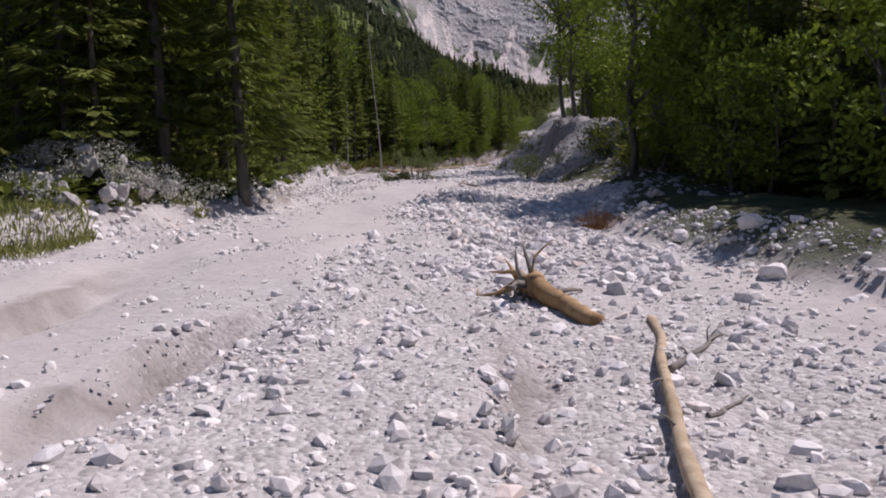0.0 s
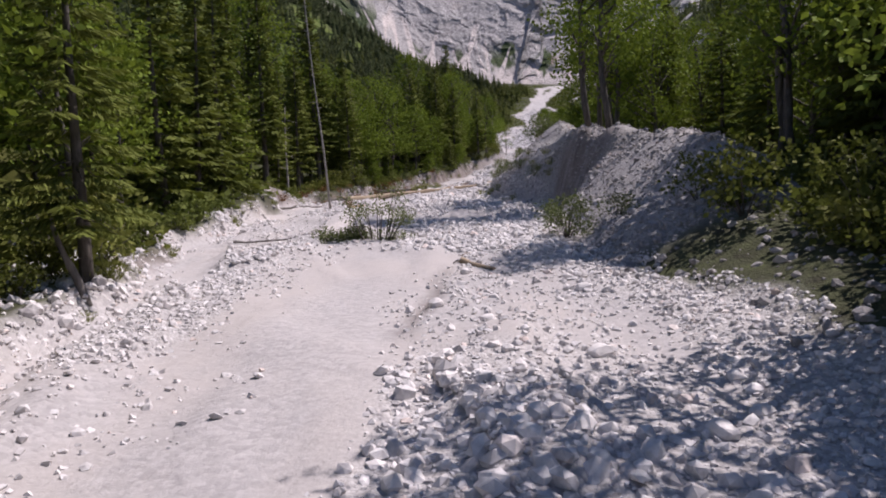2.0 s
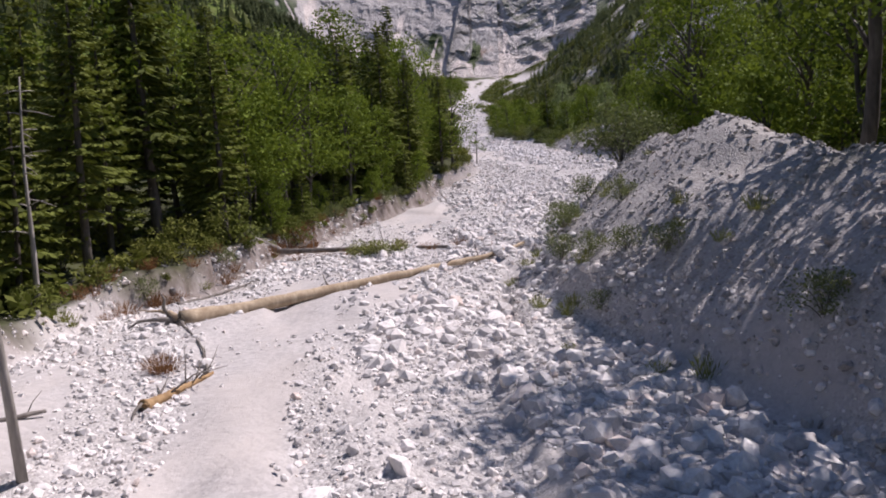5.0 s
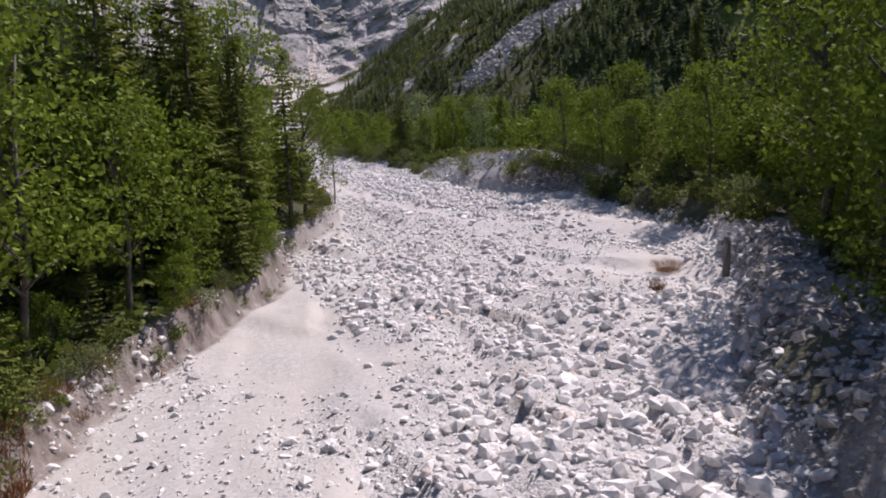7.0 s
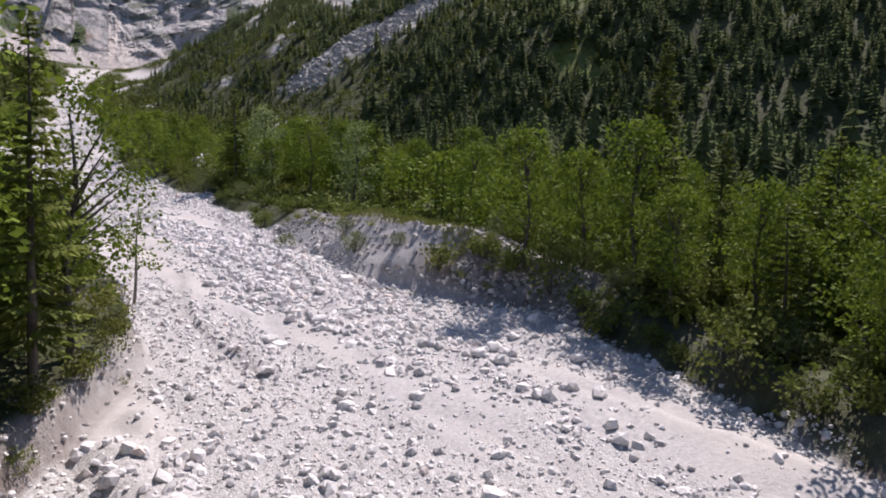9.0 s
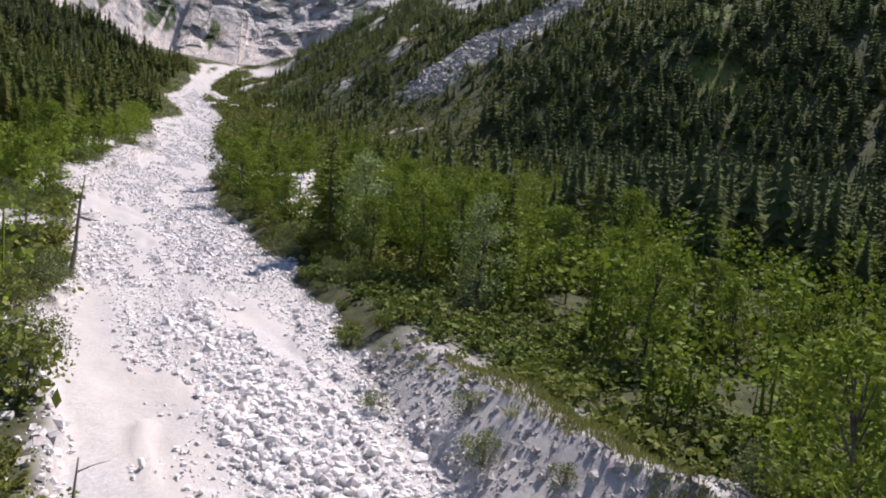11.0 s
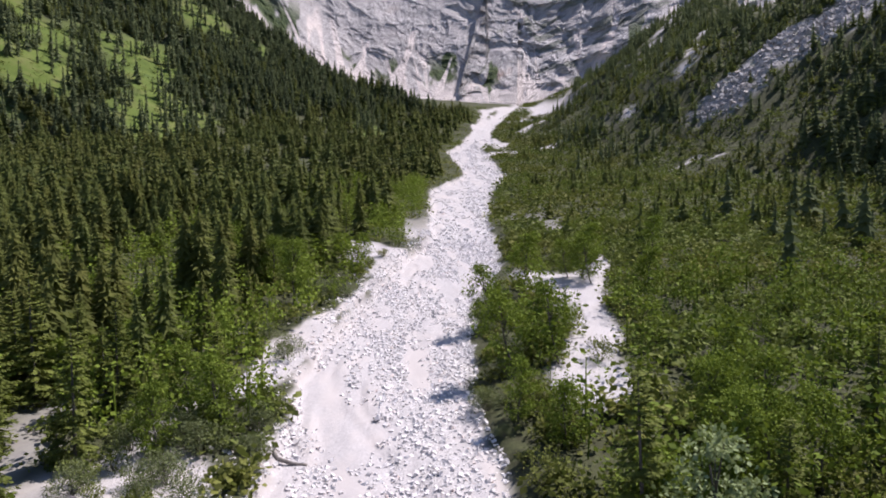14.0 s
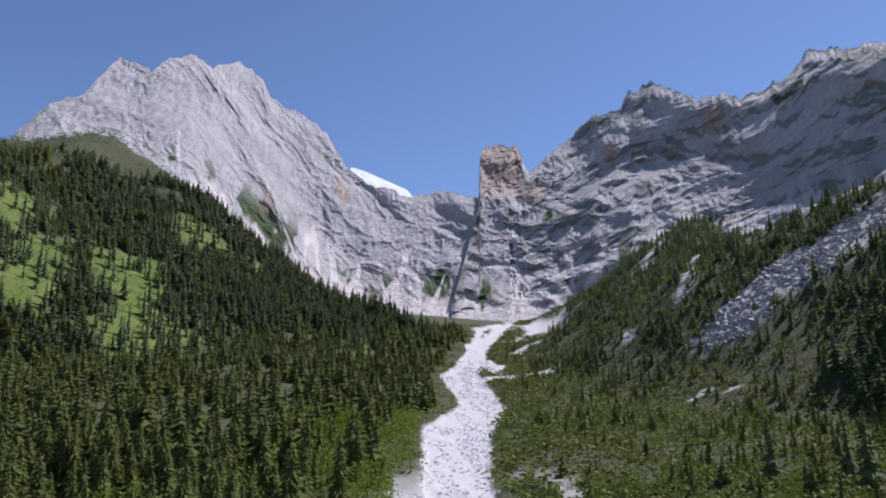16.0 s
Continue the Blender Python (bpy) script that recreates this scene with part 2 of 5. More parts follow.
# ---- lie of the land ----
BED_Y = [-60, 0, 20, 42, 60, 82, 100, 121, 139, 155, 171, 209, 262, 370, 487, 652, 900, 1100, 1500, 3000]
BED_Z = [-3, 0.3, 1.3, 2.4, 3.3, 4.15, 4.95, 7.3, 9.4, 11.4, 13.1, 16.3, 20.5, 31, 43.6, 70, 124, 155, 200, 300]
LEFT_Y = [0, 20, 27, 40, 50, 76, 95, 105, 111, 118, 124, 130, 140, 147, 156, 178, 190, 210, 240, 257, 290, 323, 389, 432, 496, 593, 727, 1100]
LEFT_X = [-12, -10, -6.5, -8.5, -10, -11, -11, -6, -4, -1, 3, 7, 10, 15, 17.5, 17, 19, 20, 21, 25, 33, 43, 50, 55, 78, 82, 121, 250]
RIGHT_Y = [0, 11, 17, 21, 33, 49, 65, 76, 86, 91, 98, 104, 113, 120, 128, 134, 142, 147, 153, 164, 182, 200, 223, 244, 261, 289, 319, 339, 408, 489, 613, 654, 727, 1100]
RIGHT_X = [7, 6, 5, 4.5, 7, 6, 8, 8, 6, 7, 10, 13, 22, 28, 31, 33, 34, 32, 30, 31, 34, 35, 35.5, 38, 42, 51, 56, 58, 72, 95, 106, 119, 135, 262]
LEVEE_Y = [-60, 10, 30, 42, 50, 57, 63, 68, 73, 80, 86, 91, 96, 102, 110, 140, 146, 150, 160, 170, 182, 200, 400]
LEVEE_H = [0.8, 0.8, 0.9, 1.4, 3.4, 4.8, 4.4, 5.5, 5.0, 5.2, 5.5, 5.8, 4.8, 1.9, 1.7, 1.7, 2.8, 3.8, 2.9, 2.0, 0.9, 0.9, 1.2]
LEVEE_OFF = [2, 2, 3, 4, 6, 5.2, 5, 3.6, 4.2, 6.3, 7, 6.6, 4.6, 3, 2, 2, 3.4, 4.1, 3.6, 2.8, 2, 2, 2.5]
CREST_X = [-900, -362, -231, -182, -140, -96, -46, -1, 41, 78, 111, 150, 220]
CREST_Y = [1080, 997, 958, 947, 926, 907, 879, 850, 815, 783, 749, 690, 620]
CREST_Z = [330, 333, 338, 296, 263, 234, 191, 158, 134, 110, 86, 50, 0]

CUTS = [(-7.0, 16.0, -6.2, 7.0, 0.55), (-2.6, 11.5, -4.2, 4.0, 0.55), (0.9, 9.5, 0.5, 4.4, 0.35), (14.0, 112.5, 13.6, 121.5, 0.6), (8.4, 104.8, 11.2, 111.5, 0.6), (4.3, 83.5, 6.0, 92.5, 0.55), (-1.0, 36.0, 0.5, 46.0, 0.3)]


# smooth sandy spreads and banks of coarse rubble in the bed: x, y, half widths
SANDS = [(-5.2, 10, 2.4, 5.5), (-5.2, 28, 1.7, 8), (-1.2, 40, 2.4, 5), (-7.6, 59, 2.0, 8), (-3.6, 46, 3.8, 4.6), (-8, 97, 3, 5), (-3.2, 86, 2.6, 5), (0.4, 113, 2.3, 7), (-2.5, 96.5, 2.0, 1.6), (4.5, 121, 2.4, 8), (13.5, 108, 1.6, 2), (7.6, 130, 2.2, 4.5), (22, 118, 2, 2)]
COARSE = [(2.5, 55, 4, 8), (10.5, 105, 3.5, 5.5), (7, 100, 3, 5), (2, 84, 4, 5), (16, 112, 4, 6), (13, 128, 5, 12), (4.5, 76, 3, 7), (1, 28, 3, 7), (26, 160, 4, 25), (2, 16, 2.5, 5)]


def lattice(ix, iy, seed):
    h = (ix.astype(np.int64) * 374761393 + iy.astype(np.int64) * 668265263 + seed * 1442695041) & 0x7FFFFFFF
    h = ((h ^ (h >> 13)) * 1274126177) & 0x7FFFFFFF
    return ((h ^ (h >> 16)) & 0xFFFF) / 65535.0


def value_noise(x, y, seed=0):
    x, y = np.asarray(x, float), np.asarray(y, float)
    ix, iy = np.floor(x), np.floor(y)
    fx, fy = x - ix, y - iy
    fx, fy = fx * fx * (3 - 2 * fx), fy * fy * (3 - 2 * fy)
    a, b = lattice(ix, iy, seed), lattice(ix + 1, iy, seed)
    c, d = lattice(ix, iy + 1, seed), lattice(ix + 1, iy + 1, seed)
    return (a + (b - a) * fx) * (1 - fy) + (c + (d - c) * fx) * fy - 0.5


def fbm(x, y, seed=0, octaves=4):
    return sum(value_noise(x * 2 ** k + 17.3 * k, y * 2 ** k - 9.1 * k, seed + k) / 2 ** k for k in range(octaves))


def step(a, b, x):
    u = np.clip((x - a) / (b - a), 0, 1)
    return u * u * (3 - 2 * u)


def left_edge(y):
    y = np.asarray(y, float)
    return np.interp(y, LEFT_Y, LEFT_X) + 1.6 * fbm(y / 5.0, y * 0 + 3.3, 5, 3)


def right_edge(y):
    y = np.asarray(y, float)
    return np.interp(y, RIGHT_Y, RIGHT_X) + 1.6 * fbm(y / 5.0, y * 0 + 8.7, 6, 3)


def spread(x, y, patches):
    """How far a place lies within one of the patches, with a ragged edge."""
    out, rag = np.zeros_like(x), 0.7 * fbm(x / 2.2, y / 4.5, 76, 4)
    for px, py, rx, ry in patches:
        out = np.maximum(out, 1 - step(0.75, 1.1, np.hypot((x - px) / rx, (y - py) / ry) + rag))
    return out


def softmax2(a, b, k):
    h = np.clip(0.5 + 0.5 * (a - b) / k, 0, 1)
    return b + (a - b) * h + k * h * (1 - h)


def height(x, y):
    """Ground height and, for each place, how far it lies left and right of the bed."""
    x, y = np.asarray(x, float), np.asarray(y, float)
    le, ri = left_edge(y), right_edge(y)
    mid = (np.interp(y, LEFT_Y, LEFT_X) + np.interp(y, RIGHT_Y, RIGHT_X)) / 2
    cross = np.interp(y, [80, 100, 135, 170, 250], [0, 0.12, 0.12, 0.05, 0.02])
    z = np.interp(y, BED_Y, BED_Z) + cross * (np.clip(x, le, ri) - mid)
    dl, dr = le - x, x - ri
    inside = step(-1.5, 1.0, np.minimum(-dl, -dr))
    # bars, runnels and cut steps in the bed
    calm = 1 - 0.75 * spread(x, y, SANDS)
    z = z + inside * calm * (0.32 * fbm(x / 5.0, y / 16.0, 11, 4) + 0.12 * fbm(x / 0.9, y / 1.6, 12, 3))
    field = 2.6 * fbm(x / 6.5 + 0.25 * np.sin(y / 7.0), y / 34.0, 13, 3) + 0.12 * fbm(x / 1.0, y / 1.4, 14, 3)
    saw = field - np.floor(field)
    z = z + inside * calm * np.interp(y, [12, 34], [0.06, 0.32]) * (step(0.0, 0.06, saw) - saw)
    # sharp little scarps cut by the last flood
    shaky = 0.5 * fbm(x / 1.1, y / 1.1, 15, 3) if y.size and np.min(y) < 130 else 0 * x
    for ax, ay, bx, by, hc in CUTS if y.size and np.min(y) < 130 else ():
        lx, ly = bx - ax, by - ay
        ln = math.hypot(lx, ly)
        along = np.clip(((x - ax) * lx + (y - ay) * ly) / ln ** 2, 0, 1)
        left = ((y - ay) * lx - (x - ax) * ly) / ln + shaky
        z = z - hc * step(-0.05, 0.2, left) * np.exp(-np.clip(left, 0, 9) / 1.1) * np.sin(np.pi * along)
    # left bank
    bank = 0.9 + 1.1 * fbm(y / 9.0, y * 0, 21, 3) + np.interp(y, [20, 40, 110, 150, 200], [-0.2, 0.2, 0.7, 0.6, 0.3])
    z = z + np.clip(bank, 0.25, 3) * step(0.0, 0.9, dl) + 0.035 * np.clip(dl, 0, 150) + step(1, 6, dl) * 0.9 * fbm(x / 7.0, y / 7.0, 22, 4)
    # right levee and terrace
    hh, off = np.interp(y, LEVEE_Y, LEVEE_H), np.interp(y, LEVEE_Y, LEVEE_OFF)
    wob = 1 + 0.2 * fbm(x / 4.0, y / 4.0, 31, 3)
    terr = np.minimum(hh, 1.0)
    soft_edge = np.interp(y, RIGHT_Y, RIGHT_X) + 1.3 * fbm(y / 12.0 + 0.15 * x, x / 9.0, 7, 3)
    drl = x - soft_edge
    u = drl / off
    even = np.interp(y, [38, 44, 61, 65, 73, 78, 99, 104, 120, 140], [0.0, 0.9, 0.9, 0.0, 0.0, 0.9, 0.9, 0.2, 0.2, 0.9])
    sharp = np.interp(y, [61, 65, 70, 75], [0.0, 1.0, 1.0, 0.0])
    ramp_up = (1 - even) * step(-0.35, 1, u) + even * np.clip(u, 0, 1) ** 0.9
    rise = np.where(drl < off, hh * ((1 - sharp) * ramp_up + sharp * (0.2 * np.clip(u, 0, 1) + 0.8 * step(0.3, 0.85, u))), hh + (terr - hh) * step(0, 1, (drl - off) / 7.0))
    rise = np.where(drl < 0, np.where(dr > 0, np.minimum(rise, 0.2), 0), rise * step(0.0, 0.2, u)) * wob
    z = z + rise + 0.02 * np.clip(dr, 0, 200) + step(8, 14, dr) * 0.8 * fbm(x / 8.0, y / 8.0, 32, 4) + step(0.2, 2, dr) * (0.22 * fbm(x / 1.6, y / 1.6, 33, 2))
    # valley side on the right
    toe = np.interp(y, [250, 330, 371, 438, 520, 600, 900], [230, 190, 160, 108, 76, 55, 30])
    side = np.interp(y, [400, 520], [0.67, 0.65]) * (dr - toe)
    side = np.where(side > 110, 110 + (side - 110) * np.interp(y, [380, 480], [0.6, 0.35]), side)
    cap = np.minimum(190 + 0.8 * np.clip(450 - y, 0, 250), np.interp(y, [500, 560, 600, 700, 780, 1000], [300, 140, 95, 75, 85, 130]))
    z = z + softmax2(np.minimum(side, cap) + 14 * fbm(x / 60.0, y / 60.0, 41, 4), 0 * side, 14.0)
    # wooded spur on the left
    cy, cz = np.interp(x, CREST_X, CREST_Y), np.interp(x, CREST_X, CREST_Z)
    spur = np.where(y < cy, cz - 0.56 * (cy - y), cz - 0.5 * (y - cy)) + 16 * fbm(x / 70.0, y / 70.0, 42, 5)
    z = softmax2(spur, z, 18.0)
    # wood-covered side valley wall far behind the left trees
    z = softmax2(np.minimum(0.5 * (-x - 190), 120) + 10 * fbm(x / 60.0, y / 60.0, 43, 4) + 0.12 * y, z, 14.0)
    return z, dl, dr


def ground_z(x, y):
    return float(height(np.array([x]), np.array([y]))[0][0])


MEADOWS = []        # filled below: x, y, half widths


def cover(x, y, z, dl, dr):
    """Shares of bare gravel, scree and meadow."""
    edge = 1.2 * fbm(x / 2.5, y / 2.5, 51, 4)
    gravel = 1 - step(-0.2, 0.9, np.maximum(dl - 0.6, dr) + edge)
    hh, off = np.interp(y, LEVEE_Y, LEVEE_H), np.interp(y, LEVEE_Y, LEVEE_OFF)
    lev = step(1.5, 2.6, hh) * (1 - step(0.8, 1.7, dr / (off + 1) + 0.9 * fbm(x / 3.0, y / 3.0, 52, 3)))
    gravel = np.maximum(gravel, lev * (dr > -1))
    # bare patches beside the upper bed
    patch = step(0.12, 0.3, fbm(x / 14.0, y / 30.0, 53, 4)) * step(140, 200, y) * (1 - step(8, 30, np.maximum(dl, dr)))
    gravel = np.maximum(gravel, patch * (1 - step(300, 380, y)))
    upper = step(500, 640, y) * step(0.14, 0.26, fbm(x / 30.0, y / 60.0, 54, 4)) * (1 - step(30, 90, dr)) * (dr > -5)
    gravel = np.maximum(gravel, upper)
    # boulder scree running down the right side
    ragged = 0.9 * fbm(x / 22.0, y / 22.0, 57, 4) + 0.6 * fbm(x / 4.0, y / 6.0, 61, 3)
    for ax, ay, bx, by, wd in ((318, 530, 216, 526, 30), (146, 813, 237, 931, 4), (148, 815, 206, 820, 5), (206, 820, 253, 745, 4), (142, 766, 206, 787, 4), (104, 579, 153, 604, 7), (136, 600, 160, 612, 5), (192, 590, 195, 594, 5), (186, 468, 191, 468, 3), (183, 481, 171, 477, 2.5),
                               (123, 432, 126, 434, 2.5), (122, 723, 156, 862, 6), (156, 862, 202, 942, 7), (375, 917, 300, 800, 9), (285, 674, 228, 590, 5), (150, 700, 172, 735, 5), (58, 262, 70, 290, 4), (46, 224, 62, 270, 3.4), (20, 101, 27, 116, 4.5), (6, 206, 12, 230, 1.5), (15, 230, 30, 280, 2.2)):
        vx, vy = bx - ax, by - ay
        u = np.clip(((x - ax) * vx + (y - ay) * vy) / (vx * vx + vy * vy), 0, 1)
        away_d = np.hypot(x - ax - u * vx, y - ay - u * vy) / (wd * (1 - 0.4 * u)) + ragged
        bare = 1 - step(0.7, 1.0, away_d)
        if wd > 20:
            boulder_scree = bare
        else:
            gravel = np.maximum(gravel, bare)
    scree = boulder_scree
    mead = np.zeros_like(x)
    fringe = 0.8 * fbm(x / 30.0, y / 30.0, 56, 4)
    for mx, my, rx, ry in MEADOWS:
        d = np.hypot((x - mx) / rx, (y - my) / ry) + fringe
        mead = np.maximum(mead, 1 - step(0.8, 1.05, d))
    return gravel, scree, mead


def soil(x, y, dl, dr):
    """Shares of stony ground, of dull dirty gravel and of bare eroded face, partly painted shade."""
    le, ri = left_edge(y), right_edge(y)
    band = fbm(x / 3.2, y / 13.0, 71, 4) + 0.22 * (x - le) / (ri - le) - 0.10 + np.interp(y, [60, 120], [0.0, 0.1])
    stony = np.maximum(step(-0.06, 0.12, band) * (1 - spread(x, y, SANDS)), spread(x, y, COARSE))
    hh, off = np.interp(y, LEVEE_Y, LEVEE_H), np.interp(y, LEVEE_Y, LEVEE_OFF)
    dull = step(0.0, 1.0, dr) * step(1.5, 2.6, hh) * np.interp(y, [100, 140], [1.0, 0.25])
    raw_shade = step(0.1, 0.7, dr) * (1 - step(0.75, 1.05, dr / off)) * np.interp(y, [139, 144, 149, 152], [0, 1, 1, 0])
    raw_shade = np.maximum(raw_shade, step(0.1, 0.5, dr) * (1 - step(1.2, 2.0, dr - np.interp(y, [114, 118], [3.0, 0.0]))) * np.interp(y, [98, 102, 140, 146], [0, 1, 1, 0]))
    raw_shade = np.maximum(raw_shade, step(0.1, 0.4, dl) * (1 - step(1.0, 1.4, dl)) * np.interp(y, [20, 30, 150, 170], [0, 0.9, 0.9, 0.2]) * step(-0.15, 0.1, fbm(y / 6.0, y * 0, 58, 3)))
    # steep levee face: its shade is painted in as dark earth
    raw_shade = np.maximum(raw_shade, 0.85 * step(0.22, 0.4, dr / off + 0.15 * fbm(x / 1.5, y / 1.5, 59, 3)) * (1 - step(0.8, 0.95, dr / off + 0.15 * fbm(x / 1.5, y / 1.5, 60, 3))) * np.interp(y, [61, 65, 70, 75], [0, 1, 1, 0]))
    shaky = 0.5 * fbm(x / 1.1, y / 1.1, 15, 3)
    raw_shade = np.maximum(raw_shade, step(-0.5, -0.1, dl) * (1 - step(1.0, 1.4, dl)) * np.interp(y, [92, 98, 140, 150], [0, 1, 1, 0]))
    # scarp faces in earth brown, which also paints in the dark of an undercut
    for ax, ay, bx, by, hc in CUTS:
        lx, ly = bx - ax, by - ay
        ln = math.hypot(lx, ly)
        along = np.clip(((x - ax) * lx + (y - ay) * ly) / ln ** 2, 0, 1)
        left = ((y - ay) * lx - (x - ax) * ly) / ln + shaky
        raw_shade = np.maximum(raw_shade, 0.7 * (1 - step(0.12, 0.4, np.abs(left - 0.1))) * np.sin(np.pi * along))
    return np.maximum(stony, dull), dull, raw_shade


def spaced(lo, hi, fine_lo, fine_hi, fine, grow):
    """Coordinates that lie close together in the middle and spread outwards."""
    mid = list(np.arange(fine_lo, fine_hi + 1e-6, fine))
    out, d, v = [], fine, fine_hi
    while v < hi:
        d *= grow
        v += d
        out.append(v)
    back, d, v = [], fine, fine_lo
    while v > lo:
        d *= grow
        v -= d
        back.append(v)
    return np.array(back[::-1] + mid + out)


def fast_mesh(name, verts, faces, mats, smooth=False):
    """A mesh from arrays: faces of one corner count."""
    me = bpy.data.meshes.new(name)
    verts, faces = np.asarray(verts, np.float32), np.asarray(faces, np.int32)
    k = faces.shape[1]
    me.vertices.add(len(verts))
    me.vertices.foreach_set("co", verts.ravel())
    me.loops.add(faces.size)
    me.loops.foreach_set("vertex_index", faces.ravel())
    me.polygons.add(len(faces))
    me.polygons.foreach_set("loop_start", np.arange(0, faces.size, k, dtype=np.int32))
    me.polygons.foreach_set("use_smooth", np.full(len(faces), smooth))
    me.update(calc_edges=True)
    for m in mats if isinstance(mats, (list, tuple)) else [mats]:
        me.materials.append(m)
    return me


def grid_faces(nx, ny):
    i = np.arange(nx * ny).reshape(ny, nx)
    return np.stack([i[:-1, :-1], i[:-1, 1:], i[1:, 1:], i[1:, :-1]], -1).reshape(-1, 4)


def paint_cover(me, r, g, b, layer="cover"):
    at = me.color_attributes.new(layer, "FLOAT_COLOR", "POINT")
    at.data.foreach_set("color", np.stack([r, g, b, np.ones_like(r)], -1).astype(np.float32).ravel())


MEADOWS += [(-122, 708, 33, 42), (-92, 650, 30, 56), (-168, 640, 33, 64), (33, 681, 14, 40), (-106, 834, 30, 32), (-56, 840, 12, 14), (-215, 720, 22, 50), (300, 375, 12, 26), (345, 420, 10, 14)]


def build_ground():
    xs = np.concatenate([spaced(-2600, 42, -13, 42, 0.36, 1.115), 42 + np.arange(1, 98) * 1.0, spaced(140, 2600, 140, 142, 1.3, 1.115)])
    ys = np.concatenate([np.arange(2, 26, 0.24), spaced(-300, 190, 0, 190, 0.45, 1.033), 190 + np.arange(1, 200) * 1.15, 419 + np.arange(1, 110) * 2.6, spaced(705, 3600, 705, 708, 3.5, 1.06)])
    ys = np.sort(ys)
    ys = ys[np.concatenate([[True], np.diff(ys) > 0.1])]
    gx, gy = [a.ravel() for a in np.meshgrid(xs, ys)]
    gz, dl, dr = height(gx, gy)
    me = fast_mesh("ground", np.stack([gx, gy, gz], -1), grid_faces(len(xs), len(ys)), GROUND, True)
    paint_cover(me, *cover(gx, gy, gz, dl, dr))
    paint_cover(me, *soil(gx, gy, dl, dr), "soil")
    tagged(new("ground", me), "pale limestone gravel torrent bed between wooded valley sides", "ground", kind="structure")


build_ground()

# ---- mountains round the head of the valley ----
HEAD = np.array([27.0, 185.0, 45.0])     # the point on the valley axis from which the ridges are laid out


def mountain(name, az, ridge_el, base_el, base_d, steep, rough, mat, label, seed, cols, lines=140, tower=None, chutes=(), reds=(), greens=(), dip=60, tilt=0.0, terrace=12, ledge_green=0.0, spin=0.35):
    """A rock face between a base line and a ridge: bearings in degrees, heights as angles from HEAD, distances in metres."""
    a = np.linspace(az[0], az[-1], cols)
    el1 = np.interp(a, az, ridge_el) + min(rough, 60) / 60 * (0.4 * fbm(a / 1.1, a * 0, seed, 3) + 0.35 * fbm(a / 0.35, a * 0, seed + 13, 4))
    if tower:
        off = (a - tower[0]) / tower[1]
        el1 = el1 + tower[2] * step(-1.0, -0.86, off) * (1 - step(0.55, 1.05, off)) * (1 - 0.2 * step(-0.2, 0.5, off))
    el0, d0 = np.interp(a, az, base_el), np.interp(a, az, base_d)
    s = np.linspace(-0.12, 1, lines)[:, None]
    t0, t1 = np.tan(np.radians(el0)), np.tan(np.radians(el1))
    # the face leans back: distance grows with height
    d = d0 * (1 + (t1 - t0) * s / steep / (1 - t1 * 0.5))
    A = np.broadcast_to(np.radians(a), d.shape)
    w = np.broadcast_to(a, d.shape)
    U, V = w * 0.0175 * d0, s * (t1 - t0) * d0 * 1.4
    # ribs and gullies that run down the dip of the beds, ever finer, then ledges stepping back
    cd, sd = math.cos(radians(dip)), math.sin(radians(dip))
    wx, wy = U + 26 * fbm(U / 70, V / 70, seed + 9, 4), V + 26 * fbm(U / 70, V / 70, seed + 10, 4)
    crag = 0
    for k in range(8):
        size = 170 / 1.85 ** k
        turn = spin * (k % 3 - 1)
        across, along = wx * (sd + turn * cd) + wy * (cd - turn * sd), wx * cd - wy * sd
        crag = crag + 0.64 ** k * (1.5 if k < 2 else 1.0) * (np.abs(value_noise(across / size + 7.7 * k, along / (size * (1.9 if k < 3 else 1.25)), seed + 20 + k)) * 1.3 - 0.3)
        if k > 1:
            crag = crag + 0.7 * 0.64 ** k * value_noise(wx / (size * 0.8) + 3.1, wy / size, seed + 40 + k)
    tread = (V + 26 * fbm(U / 80, V / 80, seed + 3, 4) + tilt * U) / 36 + 0.6 * fbm(U / 25, V / 25, seed + 11, 4)
    saw = tread - np.floor(tread)
    ledge = (step(0.7, 1.0, saw) - saw) * np.clip(0.3 + 2.2 * fbm(U / 70, V / 45, seed + 12, 3), 0, 1)
    d = d + (rough * crag + terrace * ledge) * (0.3 + 0.7 * step(-0.1, 0.2, s)) * (1 - 0.5 * step(0.94, 1.0, s))
    el_t = t0 + (t1 - t0) * s
    z = HEAD[2] + d * el_t
    x, y = HEAD[0] + d * np.sin(A), HEAD[1] + d * np.cos(A)
    # back side
    bx, by, bz = [], [], []
    for k in (1, 2, 3):
        bx.append(x[-1] + 260 * k * np.sin(A[-1]))
        by.append(y[-1] + 260 * k * np.cos(A[-1]))
        bz.append(z[-1] - 150 * k)
    x, y, z = [np.vstack([p, *q]) for p, q in ((x, bx), (y, by), (z, bz))]
    rows = x.shape[0]
    me = fast_mesh(name, np.stack([x, y, z], -1).reshape(-1, 3), grid_faces(cols, rows), mat, False)
    sfull = np.vstack([np.broadcast_to(s, d.shape), np.ones((3, cols))])
    wf = np.broadcast_to(a, sfull.shape)
    gull = np.abs(fbm(wf / 2.4 + 0.6 * sfull, sfull * 0.8, seed + 4, 3))
    scree = (1 - step(0.02, 0.06, gull)) * (1 - step(0.25, 0.5, sfull)) + (1 - step(0.04, 0.16, sfull + 0.2 * fbm(wf / 1.2, sfull * 3, seed + 5, 4)))
